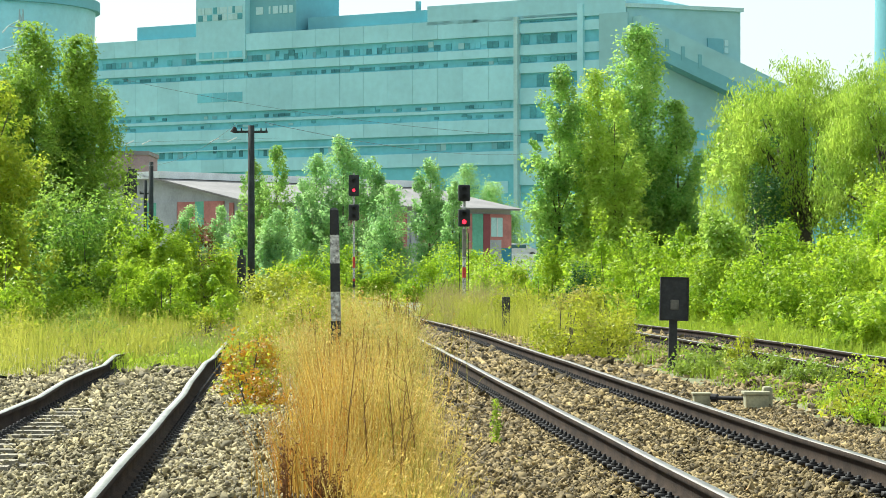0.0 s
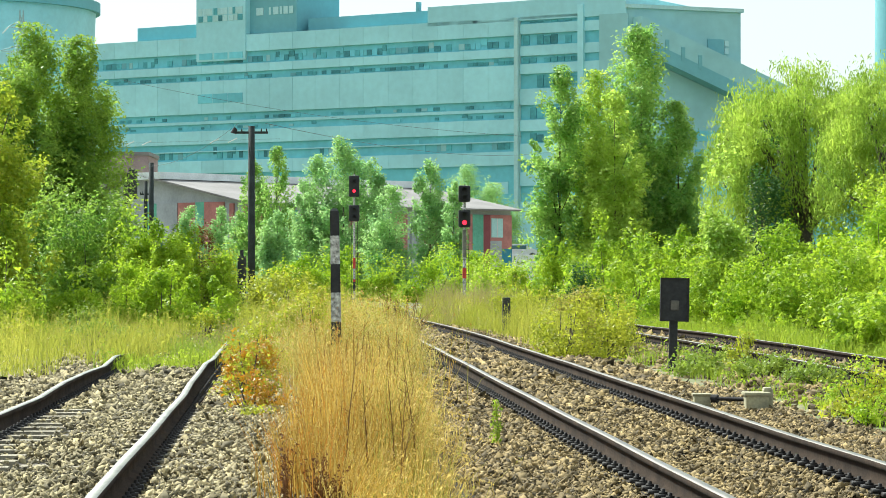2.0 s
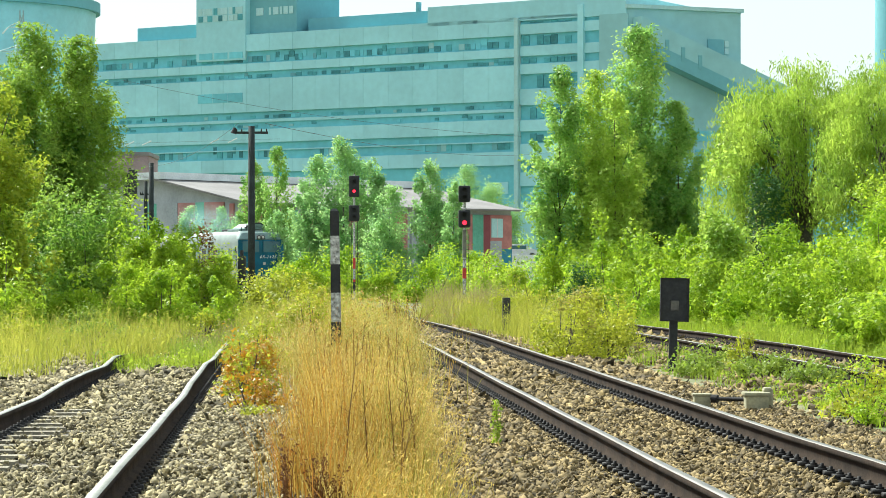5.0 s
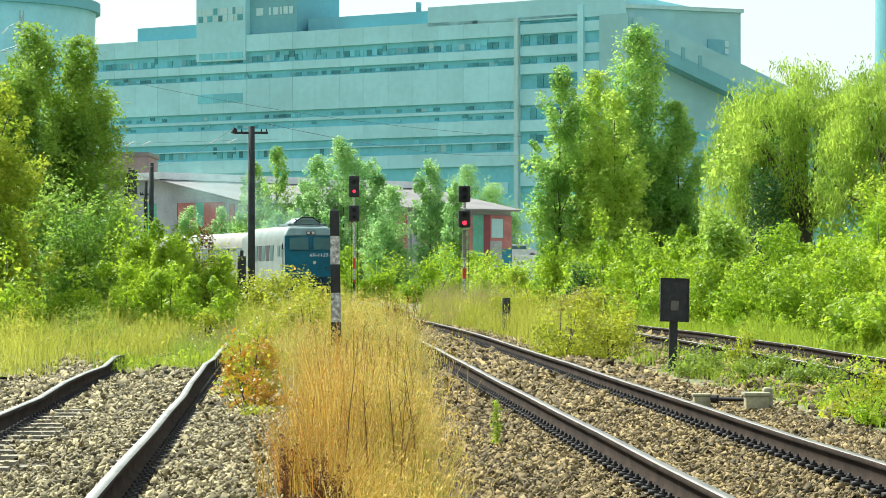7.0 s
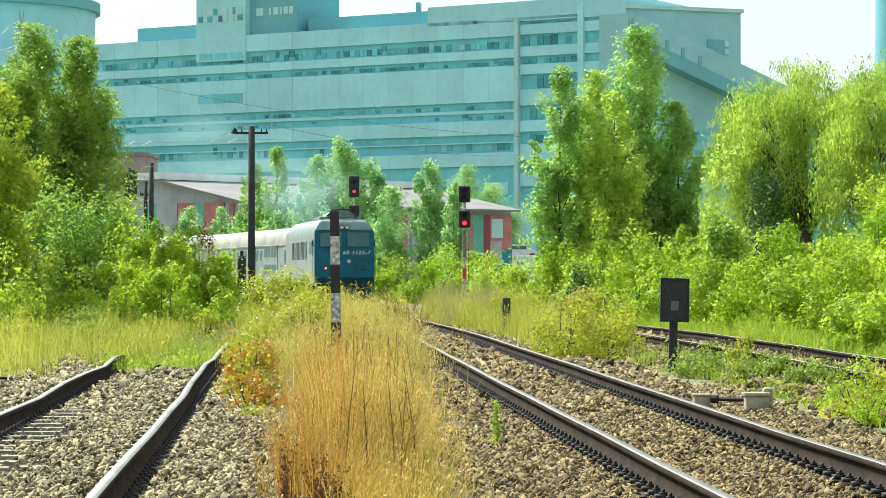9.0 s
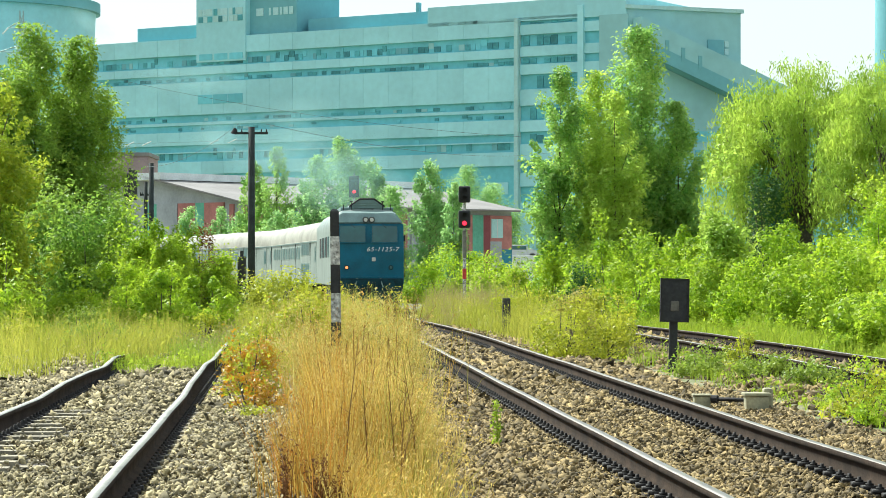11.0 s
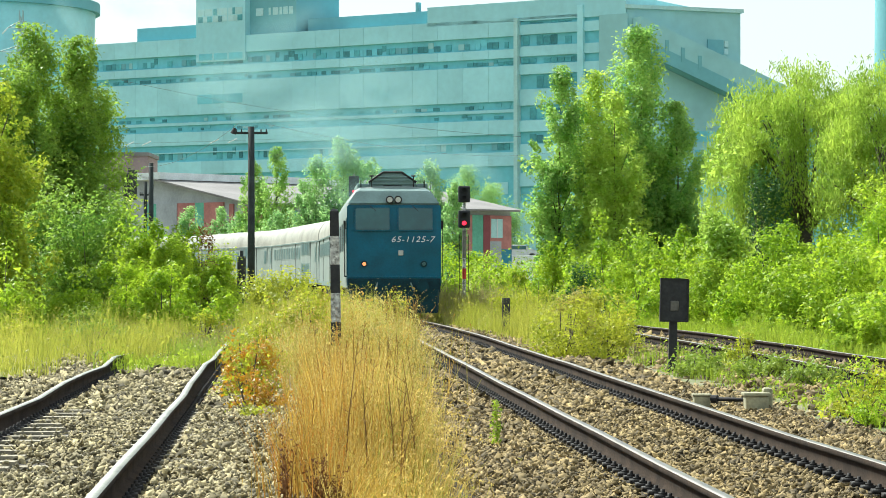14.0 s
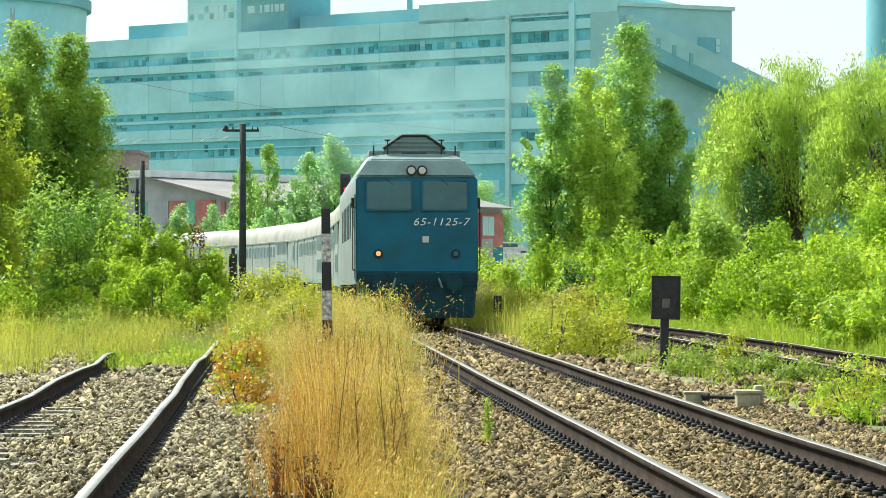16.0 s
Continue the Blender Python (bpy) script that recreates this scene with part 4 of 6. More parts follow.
def shrub(name, x, y, w, d, h, leaf, count, material, seed, label, category="bush", group="", base=0.0, gap=-0.7, mound=1.0):
    """Leafy bush: stems from the ground and clumps of leaves in an uneven dome."""
    rng = np.random.default_rng(seed)
    g = soil(x, y)
    t = empty(name, (x, y, g), label, category, group)
    m = max(22, int(count / (95 * mound * mound)))
    count, leaf = int(count * MANY), leaf * FINE
    u = rng.normal(size=(m, 3))
    u /= np.linalg.norm(u, axis=1, keepdims=True)
    u[:, 2] = np.abs(u[:, 2])
    c = u * (rng.uniform(0.35, 1.05, m) ** 0.6)[:, None] * np.array([w / 2, d / 2, h])
    c[:, 2] = base + c[:, 2] * (1 - base / max(h, 0.01)) * rng.uniform(0.75, 1.1, m)
    low = rng.random(m) < 0.25
    c[low, 2] *= 0.4
    rows = [((rng.normal(0, 0.06 * w), rng.normal(0, 0.06 * d), -0.05), tuple(c[k]), 0.012 + 0.006 * h, 0.005) for k in range(0, m, max(1, m // 14))]
    limbs("stem", t, rows, M["bark"])["kind"] = "stuff"
    which = rng.integers(0, m, count)
    s = 0.085 * mound * np.array([w, d, h * 1.1]) * rng.uniform(0.5, 1.5, (m, 1)) + 0.03
    p = c[which] + np.clip(rng.normal(0, 1, (count, 3)), -1.7, 1.7) * s[which]
    if mound > 1:
        # leaves close over rounded mounds
        u = rng.normal(size=(count, 3))
        u /= np.linalg.norm(u, axis=1, keepdims=True)
        p = c[which] + u * s[which] * rng.uniform(0.72, 1.08, (count, 1)) * (1 + 0.18 * np.sin(u[:, :1] * 7 + which[:, None]) * np.sin(u[:, 2:] * 6 + 2 * which[:, None]))
    out = (p - c[which]) / s[which]
    ok = (p[:, 2] > 0.02) & hollows(p + seed * 1.7, 0.11 * (w + h) + 0.04, gap)
    p, out = p[ok], out[ok]
    out /= np.linalg.norm(out, axis=1, keepdims=True) + 1e-6
    leaves("foliage", p, leaf, rng, material, t, face=out)
    return t


def willow(x, y, height, radius, count, seed, label):
    """Broad tree with hanging twigs of narrow leaves."""
    rng = np.random.default_rng(seed)
    t = empty("willow_tree", (x, y, soil(x, y)), label, "tree", "willows")
    m = 520
    count = int(count * MANY)
    u = rng.normal(size=(m, 3))
    u /= np.linalg.norm(u, axis=1, keepdims=True)
    u[:, 2] = np.where(u[:, 2] < -0.35, -u[:, 2], u[:, 2])
    c = u * (rng.uniform(0.5, 1.05, m) ** 0.5)[:, None] * np.array([radius, radius, height * 0.40]) + np.array([0, 0, height * 0.60])
    rows = [((0, 0, -0.1), (0.1, 0, height * 0.4), 0.28, 0.20)]
    for k in range(0, m, 22):
        rows.append(((0.1, 0, height * 0.36), tuple(c[k] * np.array([0.6, 0.6, 0.85])), 0.10, 0.04))
        rows.append((tuple(c[k] * np.array([0.6, 0.6, 0.85])), tuple(c[k]), 0.04, 0.01))
    limbs("trunk", t, rows, M["bark"])
    which = rng.integers(0, m, count)
    run = rng.uniform(0, 1, count)
    hang = rng.uniform(0.7, 2.0, m)
    out = c[which] * np.array([1, 1, 0])
    out /= np.linalg.norm(out, axis=1, keepdims=True) + 1e-6
    p = c[which] + rng.normal(0, 0.16, (count, 3)) + out * (0.30 * np.sin(run * 2.0))[:, None]
    p[:, 2] += 0.22 - run * hang[which]
    p = p[hollows(p + seed * 1.3, 0.55, -0.85)]
    leaves("crown", p[p[:, 2] > 0.6], 0.135, rng, M["willow"], t, droop=0.5, slim=0.36)
    return t


def blades(name, x, y, z, h, width, lean, rng, material, label, wind=(0.0, 0.0), heads=0.14):
    """Grass: each blade a narrow bent strip."""
    n = len(x)
    a = rng.uniform(0, 2 * np.pi, n)
    dx, dy = np.cos(a), np.sin(a)
    b = rng.uniform(0, 2 * np.pi, n)
    l = np.abs(rng.normal(0, lean, n)) * h
    ex, ey = np.cos(b) * l + wind[0] * h, np.sin(b) * l + wind[1] * h
    # tufts: height swells and fades over a metre or so
    h = h * (0.72 + 0.5 * np.sin(x * 2.3 + 1.3 * np.sin(y * 0.7)) * np.sin(y * 0.9 + 1.1 * np.cos(x * 1.9)))
    v = np.empty((n, 6, 3))
    for k, (f, w) in enumerate(((0.0, 1.0), (0.55, 0.8), (1.0, 0.12))):
        for e, s in ((0, -0.5), (1, 0.5)):
            v[:, 2 * k + e, 0] = x + ex * f * f + dx * width * w * s
            v[:, 2 * k + e, 1] = y + ey * f * f + dy * width * w * s
            v[:, 2 * k + e, 2] = z + h * f * (1 - 0.12 * f * l / np.maximum(h, 0.01))
    f = np.array([(0, 1, 3, 2), (2, 3, 5, 4)])[None] + (np.arange(n) * 6)[:, None, None]
    ob = tagged(bulk(name, v.reshape(-1, 3), f.reshape(-1, 4), material), label, "grass", kind="stuff")
    if heads:
        k = rng.random(n) < heads
        tip = np.repeat(v[k, 4], 2, 0)
        leaves("seed_head", tip + rng.normal(0, 0.03, tip.shape), 0.055, rng, material, ob, droop=0.9, slim=0.7)
    return v[:, 4], ob


def lows(x, y):
    k = np.clip((y - 48) / 45, 0, 1)
    return -0.20 * k * k * (3 - 2 * k) - 0.10


def mids(y):
    return np.interp(y, LINE[:, 2], LINE[:, 1])


def patch(n, y0, y1, left, right, rng, clump=0.0):
    """Random places on a strip whose edges are measured from the main track's middle."""
    y = rng.uniform(y0, y1, n)
    u = rng.uniform(0, 1, n)
    x = mids(y) + left + (right - left) * u
    if clump:
        k = rng.integers(0, n, max(8, int(n / clump)))
        w = rng.integers(0, len(k), n)
        x, y = x[k][w] + rng.normal(0, 0.18, n), y[k][w] + rng.normal(0, 0.3, n)
    return x, y


# trees behind the left side
poplar(-12.3, 75, 9.0, 1.05, 0.115, 28000, M["poplar_dark"], 41, "tall green poplar at the yard's edge", gap=-1.6)
poplar(-11.12, 76, 8.7, 1.0, 0.115, 28000, M["poplar_dark"], 42, "tall green poplar at the yard's edge", gap=-1.6)
poplar(-11.1, 62, 6.2, 0.85, 0.12, 9000, M["poplar_yellow"], 43, "sunlit yellowish poplar at the yard's edge")
poplar(-12.6, 66, 6.9, 0.95, 0.12, 10000, M["poplar_yellow"], 44, "sunlit yellowish poplar at the yard's edge")
shrub("bush", -9.8, 68, 3.0, 2.4, 4.2, 0.11, 15000, M["poplar_dark"], 45, "dense dark green bush below tall poplars", group="bushes", gap=-1.9, mound=1.5)
shrub("bush", -7.9, 66, 2.4, 2.0, 3.25, 0.10, 17000, M["bush"], 46, "bright green bush beside the side track", group="bushes", gap=-1.7, mound=1.6)
shrub("bush", -7.1, 64, 1.8, 1.5, 2.9, 0.10, 9000, M["bush"], 47, "bright green bush beside the side track", group="bushes", gap=-1.9, mound=1.6)
shrub("bush", -6.35, 71, 1.3, 1.3, 2.45, 0.10, 7500, M["bush"], 59, "bright green bush beside the side track", group="bushes", gap=-1.5)
shrub("bush", -7.2, 80, 1.4, 1.5, 2.45, 0.10, 8000, M["weed"], 48, "yellow-green bush near the telegraph pole", group="bushes", gap=-1.5)
shrub("bush", -7.6, 72, 1.7, 1.5, 3.0, 0.10, 8000, M["bush"], 148, "bright green bush beside the side track", group="bushes", gap=-2.0, mound=1.4)
shrub("bush", -8.7, 76, 1.7, 1.5, 3.3, 0.10, 7000, M["poplar_dark"], 149, "dark green bush behind brighter ones", group="bushes", gap=-1.7, mound=1.5)
shrub("bush", -7.1, 73.5, 0.9, 0.8, 3.35, 0.09, 2600, M["rust_leaf"], 49, "thin bush with reddish brown leaves", group="bushes", base=1.2)
for k, (x, y, w, h) in enumerate(((-7.7, 59, 2.3, 2.1), (-6.5, 58.5, 2.0, 1.9), (-5.75, 60.5, 1.5, 1.7), (-9.0, 60, 1.8, 1.8))):
    shrub("bush", x, y, w, 1.5, h, 0.09, 6000, M["hedge"], 160 + k, "low bright green bush at the meadow's edge", group="bushes", gap=-1.5, mound=1.4)
shrub("bush", -9.9, 56, 1.6, 1.6, 2.1, 0.11, 5000, M["bush"], 50, "low green bush at the yard's edge", group="bushes")
shrub("bush", -11.5, 60, 2.0, 1.6, 2.3, 0.11, 5000, M["bush"], 58, "low green bush at the yard's edge", group="bushes")

shrub("bush", -10.9, 70, 3.0, 2.2, 4.2, 0.11, 17000, M["poplar_dark"], 158, "dense green bush below tall poplars", group="bushes", gap=-1.4)
shrub("bush", -9.3, 71, 2.0, 1.8, 3.7, 0.11, 11000, M["poplar_dark"], 159, "dense green bush below tall poplars", group="bushes", gap=-1.4)

# poplars beyond the curve; most carry the haze in their paler leaf colour
for k, (x, y, h, r, mt) in enumerate(((-11.8, 175, 10.4, 0.95, "poplar"), (-13.9, 181, 10.0, 0.9, "poplar"), (-8.6, 168, 9.5, 1.2, "poplar_hazed"),
                                      (-6.7, 166, 10.6, 1.5, "poplar_hazed"), (-4.9, 168, 9.3, 1.1, "poplar_hazed"), (-3.5, 160, 7.2, 1.1, "poplar_hazed"),
                                      (-0.9, 165, 9.2, 1.0, "poplar_hazed"), (2.6, 266, 13.0, 2.3, "poplar_hazed"), (5.4, 268, 11.2, 2.2, "poplar_hazed"), (-10.6, 158, 5.6, 0.8, "poplar_hazed"),
                                      (-17.0, 190, 6.7, 0.8, "poplar_hazed"), (-19.5, 190, 6.7, 0.9, "poplar_hazed"), (-15.5, 188, 6.1, 0.8, "poplar_hazed"), (0.6, 160, 7.4, 0.6, "poplar_hazed"))):
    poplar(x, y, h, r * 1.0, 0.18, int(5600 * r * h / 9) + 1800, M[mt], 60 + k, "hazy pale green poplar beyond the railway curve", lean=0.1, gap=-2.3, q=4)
for k, (x, y, w, h) in enumerate(((-8.5, 150, 4.5, 2.9), (-4.0, 150, 4.5, 2.6), (-0.5, 145, 4.5, 3.0), (3.0, 140, 4.0, 2.9), (-6.2, 152, 3.5, 3.6), (8.6, 150, 4.0, 3.5), (1.2, 150, 4.0, 3.4), (9.5, 160, 5, 4.0))):
    shrub("bush", x, y, w, 2.5, h, 0.16, 8000, M["bush" if k % 2 else "hedge"], 90 + k, "pale green scrub beyond the railway curve", group="scrub")

# poplars and willows on the other side
poplar(5.15, 110, 10.7, 0.95, 0.16, 11500, M["poplar"], 51, "leafy green poplar above the bushes", lean=0.05)
poplar(6.9, 112, 10.6, 1.3, 0.16, 16000, M["poplar_sun"], 52, "sunlit bright green poplar above the bushes")
poplar(9.0, 113, 12.7, 1.5, 0.16, 22000, M["poplar"], 53, "tallest dark green poplar above the bushes")
poplar(10.6, 112, 9.2, 1.05, 0.16, 13000, M["poplar"], 54, "leafy green poplar above the bushes")
poplar(7.5, 108.5, 9.5, 1.0, 0.16, 9500, M["poplar_sun"], 154, "sunlit bright green poplar above the bushes")
shrub("bush", 4.7, 101, 2.3, 1.6, 3.7, 0.12, 7000, M["bush"], 146, "bright green bush before the poplars", group="bushes", gap=-1.7, mound=1.5)
shrub("bush", 6.6, 100, 2.3, 1.6, 3.9, 0.12, 7000, M["bush"], 147, "bright green bush before the poplars", group="bushes", gap=-1.7, mound=1.5)
willow(10.2, 82, 7.9, 1.35, 18000, 255, "slender willow with hanging sunlit twigs")
willow(11.6, 80, 8.4, 2.25, 40000, 55, "broad willow with hanging sunlit twigs")
willow(13.9, 76, 8.3, 2.3, 40000, 56, "broad willow with hanging sunlit twigs")
shrub("bush", 11.2, 80.5, 3.2, 2.0, 5.2, 0.11, 11000, M["hedge"], 155, "dense shaded bush below the willows", group="bushes")
shrub("bush", 12.6, 83, 3.4, 2.0, 5.2, 0.11, 8000, M["hedge"], 157, "dense shaded bush behind the willows", group="bushes", gap=-1.9)
shrub("bush", 13.2, 78, 3.2, 2.4, 5.2, 0.11, 11000, M["hedge"], 156, "dense shaded bush below the willows", group="bushes")
shrub("bush", 8.4, 74, 1.6, 1.4, 5.5, 0.12, 11000, M["poplar_sun"], 57, "upright bush with pale yellow-green leaves", group="bushes")
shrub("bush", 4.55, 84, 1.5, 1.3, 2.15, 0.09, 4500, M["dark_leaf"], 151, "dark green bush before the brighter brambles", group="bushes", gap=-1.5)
# the willow's shaded inside, put in as an added bush of dark leaves
shrub("bush", 10.3, 77.5, 1.7, 1.2, 6.3, 0.10, 9000, M["dark_leaf"], 152, "added dark-leaved bush standing in for the willow's shaded inside", group="bushes", gap=-1.5)
hedge_rows = ((9.3, 58, 3.4, 2.9), (10.6, 52, 3.4, 2.9), (8.9, 66, 3.2, 3.0), (8.3, 74, 3.0, 2.8), (11.0, 62, 3.6, 3.6), (7.9, 82, 2.8, 3.2), (7.2, 90, 2.6, 3.2), (9.6, 84, 3.5, 4.2),
              (6.1, 98, 2.6, 2.9), (8.3, 46, 2.2, 1.6), (9.6, 47, 2.6, 2.2), (5.2, 104, 2.4, 2.6), (12.6, 70, 3.6, 4.4), (4.9, 112, 2.4, 2.6), (8.0, 100, 3.0, 4.0), (8.9, 41, 2.2, 1.5))
for k, (x, y, w, h) in enumerate(hedge_rows):
    shrub("bush", x, y, w, 3.4, h, 0.095 if y < 80 else 0.13, 20000 if y < 80 else 7000, M["hedge" if k % 3 else "bush"], 110 + k, "dense bright green bramble bush along the side track", group="bramble bushes", gap=-1.15, mound=1.5)
for k, (x, y, w, h) in enumerate(((3.7, 113, 2.4, 2.9), (2.2, 118, 2.4, 2.5), (2.9, 105, 1.6, 2.1), (1.8, 108, 1.5, 2.2), (4.6, 86, 1.3, 1.7))):
    shrub("bush", x, y, w, 1.5, h, 0.13, 4000, M["bush"], 140 + k, "small green bush near the signal", group="bushes")

# ---------- grass and weeds ----------
rng = np.random.default_rng(77)
# tall dry tuft between the tracks: fine stalks in overlapping clumps
CLUMPS = 260
y0 = np.concatenate([rng.uniform(15.0, 30.0, CLUMPS - 40), rng.uniform(30, 37, 40)])
c0 = -0.0385 * y0 + 0.07
x0 = c0 + np.clip(rng.normal(0.03, 0.27, CLUMPS), -0.37, 0.43) * np.clip(1.12 - (y0 - 15) * 0.012, 0.8, 1.2)
tall = rng.uniform(0.66, 1.10, CLUMPS) * (1 - 0.42 * (np.abs(x0 - c0) / 0.55) ** 2.5) * np.clip(1.0 - (y0 - 17) * 0.022, 0.6, 1.0)
bow = rng.normal(0.02, 0.07, CLUMPS) + 0.16 * (x0 - c0)
n = 15500
w = rng.integers(0, CLUMPS, n)
x, y = x0[w] + rng.normal(0, 0.075, n), y0[w] + rng.normal(0, 0.16, n)
h = rng.beta(3.2, 1.5, n) * 1.22 * tall[w]
lx, ly = bow[w] + 0.9 * (x - x0[w]), 0.5 * (y - y0[w])
# greener stems gather on the side of the main track, red-brown ones on the other
tone = rng.random(n) + 0.34 * (x - c0[w]) / 0.5
for lo, hi, mt, lab, wd in ((-9, 0.03, "straw_rust", "rusty brown dry stalks in the golden grass", 0.0058), (0.03, 0.56, "straw", "tall golden dry grass between the tracks", 0.0055), (0.58, 0.92, "straw_pale", "bleached dry grass stalks between the tracks", 0.0055), (0.92, 9, "straw_olive", "olive fading stalks in the golden grass", 0.0055)):
    k = (tone >= lo) & (tone < hi)
    tips, hold = blades("dry_grass", x[k], y[k], lows(x, y)[k], h[k], wd, 0.10, rng, M[mt], lab, (lx[k], ly[k]), 0)
    few = rng.random(len(tips)) < 0.5
    base = np.stack([x[k], y[k], lows(x, y)[k]], 1)[few]
    run = np.repeat(rng.uniform(0.05, 0.24, few.sum()), 6) * np.tile(np.arange(6) / 5, few.sum())
    at = np.repeat(tips[few], 6, 0) + (np.repeat(base, 6, 0) - np.repeat(tips[few], 6, 0)) * run[:, None]
    leaves("seed_head", at + rng.normal(0, 0.007, at.shape), 0.017, rng, M[mt], hold, droop=0.5, slim=0.6)
# tall dark weed stalks with short side twigs
n = 46
y = rng.uniform(15.6, 27, n)
x = -0.0385 * y + 0.06 + rng.uniform(-0.46, 0.55, n)
bm = B()
for a, b in zip(x, y):
    z, top, tip = -0.1, rng.uniform(0.6, 1.12), rng.normal(0, 0.07)
    mid = Vector((a + tip * 0.4, b, z + top * 0.55))
    tube(bm, (a, b, z), mid, 0.0055, 0.0045, 5)
    tube(bm, mid, (a + tip, b, z + top), 0.0045, 0.002, 5)
    for e in rng.uniform(0.45, 0.95, 5):
        p = Vector((a + tip * e, b, z + top * e))
        tube(bm, p, p + Vector((rng.normal(0, 0.05), rng.normal(0, 0.04), rng.uniform(0.04, 0.11))), 0.0028, 0.0012, 4)
tagged(part("weed_stalks", bm, M["straw_dark"]), "upright dark weed stalks among the dry grass", "grass", kind="stuff")
# seeding brown dock in the thick of it
for cx, cy, n in ((-0.765, 15.3, 26), (-0.63, 15.2, 20), (-0.97, 15.3, 12)):
    x, y = rng.normal(cx, 0.028, n), rng.normal(cy, 0.06, n)
    tips, hold = blades("brown_dock", x, y, lows(x, y), rng.uniform(0.3, 0.72, n), 0.009, 0.08, rng, M["dock"], "seeding brown dock stalks in the dry grass", heads=0)
    run = np.tile(np.linspace(0, 0.7, 30), n)[:, None]
    root = np.stack([x, y, lows(x, y)], 1)
    at = np.repeat(tips, 30, 0) * (1 - run) + np.repeat(root, 30, 0) * run
    leaves("seed_head", at + rng.normal(0, 0.012, at.shape), 0.021, rng, M["dock"], hold, slim=0.8)
# loose sprigs at the tuft's edge
n = 1500
y = rng.uniform(15.2, 30, n)
x = -0.0385 * y + 0.055 + np.where(rng.random(n) < 0.7, rng.uniform(0.40, 0.92, n), rng.uniform(-0.75, -0.42, n))
blades("dry_grass", x, y, lows(x, y), rng.uniform(0.08, 0.45, n), 0.0045, 0.4, rng, M["straw_pale"], "thin dry sprigs growing out of the ballast", heads=0)
# arching pale sprays with drooping heads that lean over the ballast
n = 170
y = rng.uniform(15.2, 22, n)
x = -0.0385 * y + 0.085 + rng.uniform(-0.1, 0.55, n)
hh = rng.uniform(0.4, 0.9, n)
lean = rng.uniform(0.05, 0.34, n)
tips, hold = blades("dry_grass", x, y, lows(x, y), hh, 0.0055, 0.08, rng, M["straw_pale"], "bleached sprays arching out of the dry grass", (lean, 0), 0)
run = np.tile(np.linspace(0, 1, 12), n)[:, None]
at = np.repeat(tips, 12, 0) + run * np.stack([np.repeat(0.10 + 0.1 * lean, 12), np.zeros(n * 12), np.repeat(-0.03 - 0.05 * lean, 12) * run[:, 0]], 1)
leaves("seed_head", at + rng.normal(0, 0.004, at.shape), 0.022, rng, M["straw_pale"], hold, slim=0.7)
# the stand thins out towards the post
for mt, n, lab in (("straw", 2600, "golden dry grass thinning out between the tracks"), ("straw_pale", 2600, "bleached dry grass thinning out between the tracks"), ("straw_olive", 3200, "olive fading grass thinning out between the tracks")):
    y = rng.uniform(28, 47, n)
    x = np.minimum(-0.0385 * y + 0.05 + rng.normal(0, 0.42, n), mids(y) - 1.0)
    tips, hold = blades("dry_grass", x, y, lows(x, y), rng.uniform(0.45, 1.15, n), 0.006, 0.28, rng, M[mt], lab, heads=0)
    leaves("seed_head", np.repeat(tips, 5, 0) + rng.normal(0, 0.035, (n * 5, 3)), 0.026, rng, M[mt], hold, droop=0.6, slim=0.6)
# drier strip further up between the tracks
n = 3000
x, y = patch(n, 27, 40, -3.0, -1.9, rng, 40)
blades("tall_grass", x, y, lows(x, y), rng.uniform(0.3, 0.8, n), 0.008, 0.3, rng, M["grass_dry"], "thin fading grass between the tracks", heads=0)
n = 13000
x, y = patch(n, 38, 64, -3.6, -1.25, rng, 40)
blades("tall_grass", x, y, lows(x, y), rng.uniform(0.5, 1.05, n), 0.009, 0.38, rng, M["grass_dry"], "tall fading grass between the tracks")
n = 10000
x, y = patch(n, 44, 88, -4.2, -1.25, rng, 40)
blades("tall_grass", x, y, lows(x, y), rng.uniform(0.6, 1.25, n), 0.010, 0.40, rng, M["grass"], "tall yellow-green grass between the tracks")
# left meadow and the overgrown side track
n = 30000
x, y = patch(n, 34, 84, -13.5, -6.1, rng, 50)
ok = x < mids(y) - 6.25 - 0.4 * (y < 40)
blades("meadow_grass", x[ok], y[ok], lows(x, y)[ok], rng.uniform(0.35, 0.95, ok.sum()), 0.0085, 0.38, rng, M["grass"], "tall sunlit meadow grass beside the side track")
n = 12000
x, y = patch(n, 50, 95, -13.0, -4.0, rng, 50)
ok = (x < mids(y) - 6.6) | (y > 68)
x, y, n = x[ok], y[ok], ok.sum()
blades("meadow_grass", x, y, lows(x, y), rng.uniform(0.6, 1.2, n), 0.011, 0.36, rng, M["grass"], "tall sunlit meadow grass beside the side track")
n = 7000
x, y = patch(n, 39.5, 70, -6.3, -4.2, rng, 60)
blades("track_grass", x, y, lows(x, y), rng.uniform(0.12, 0.38, n), 0.010, 0.3, rng, M["low_weed"], "short olive grass overgrowing the side track")
n = 2500
x, y = patch(n, 36.5, 41, -5.9, -4.7, rng, 60)
blades("track_grass", x, y, lows(x, y), rng.uniform(0.15, 0.4, n), 0.009, 0.3, rng, M["grass_green"], "short green grass overgrowing the side track")
n = 3500
x, y = patch(n, 39.4, 62, -6.25, -5.6, rng, 60)
blades("track_grass", x, y, lows(x, y), rng.uniform(0.55, 0.85, n), 0.010, 0.3, rng, M["grass"], "grass overgrowing the sunken rail")
n = 1100
x, y = patch(n, 38.2, 48, -4.42, -3.7, rng, 40)
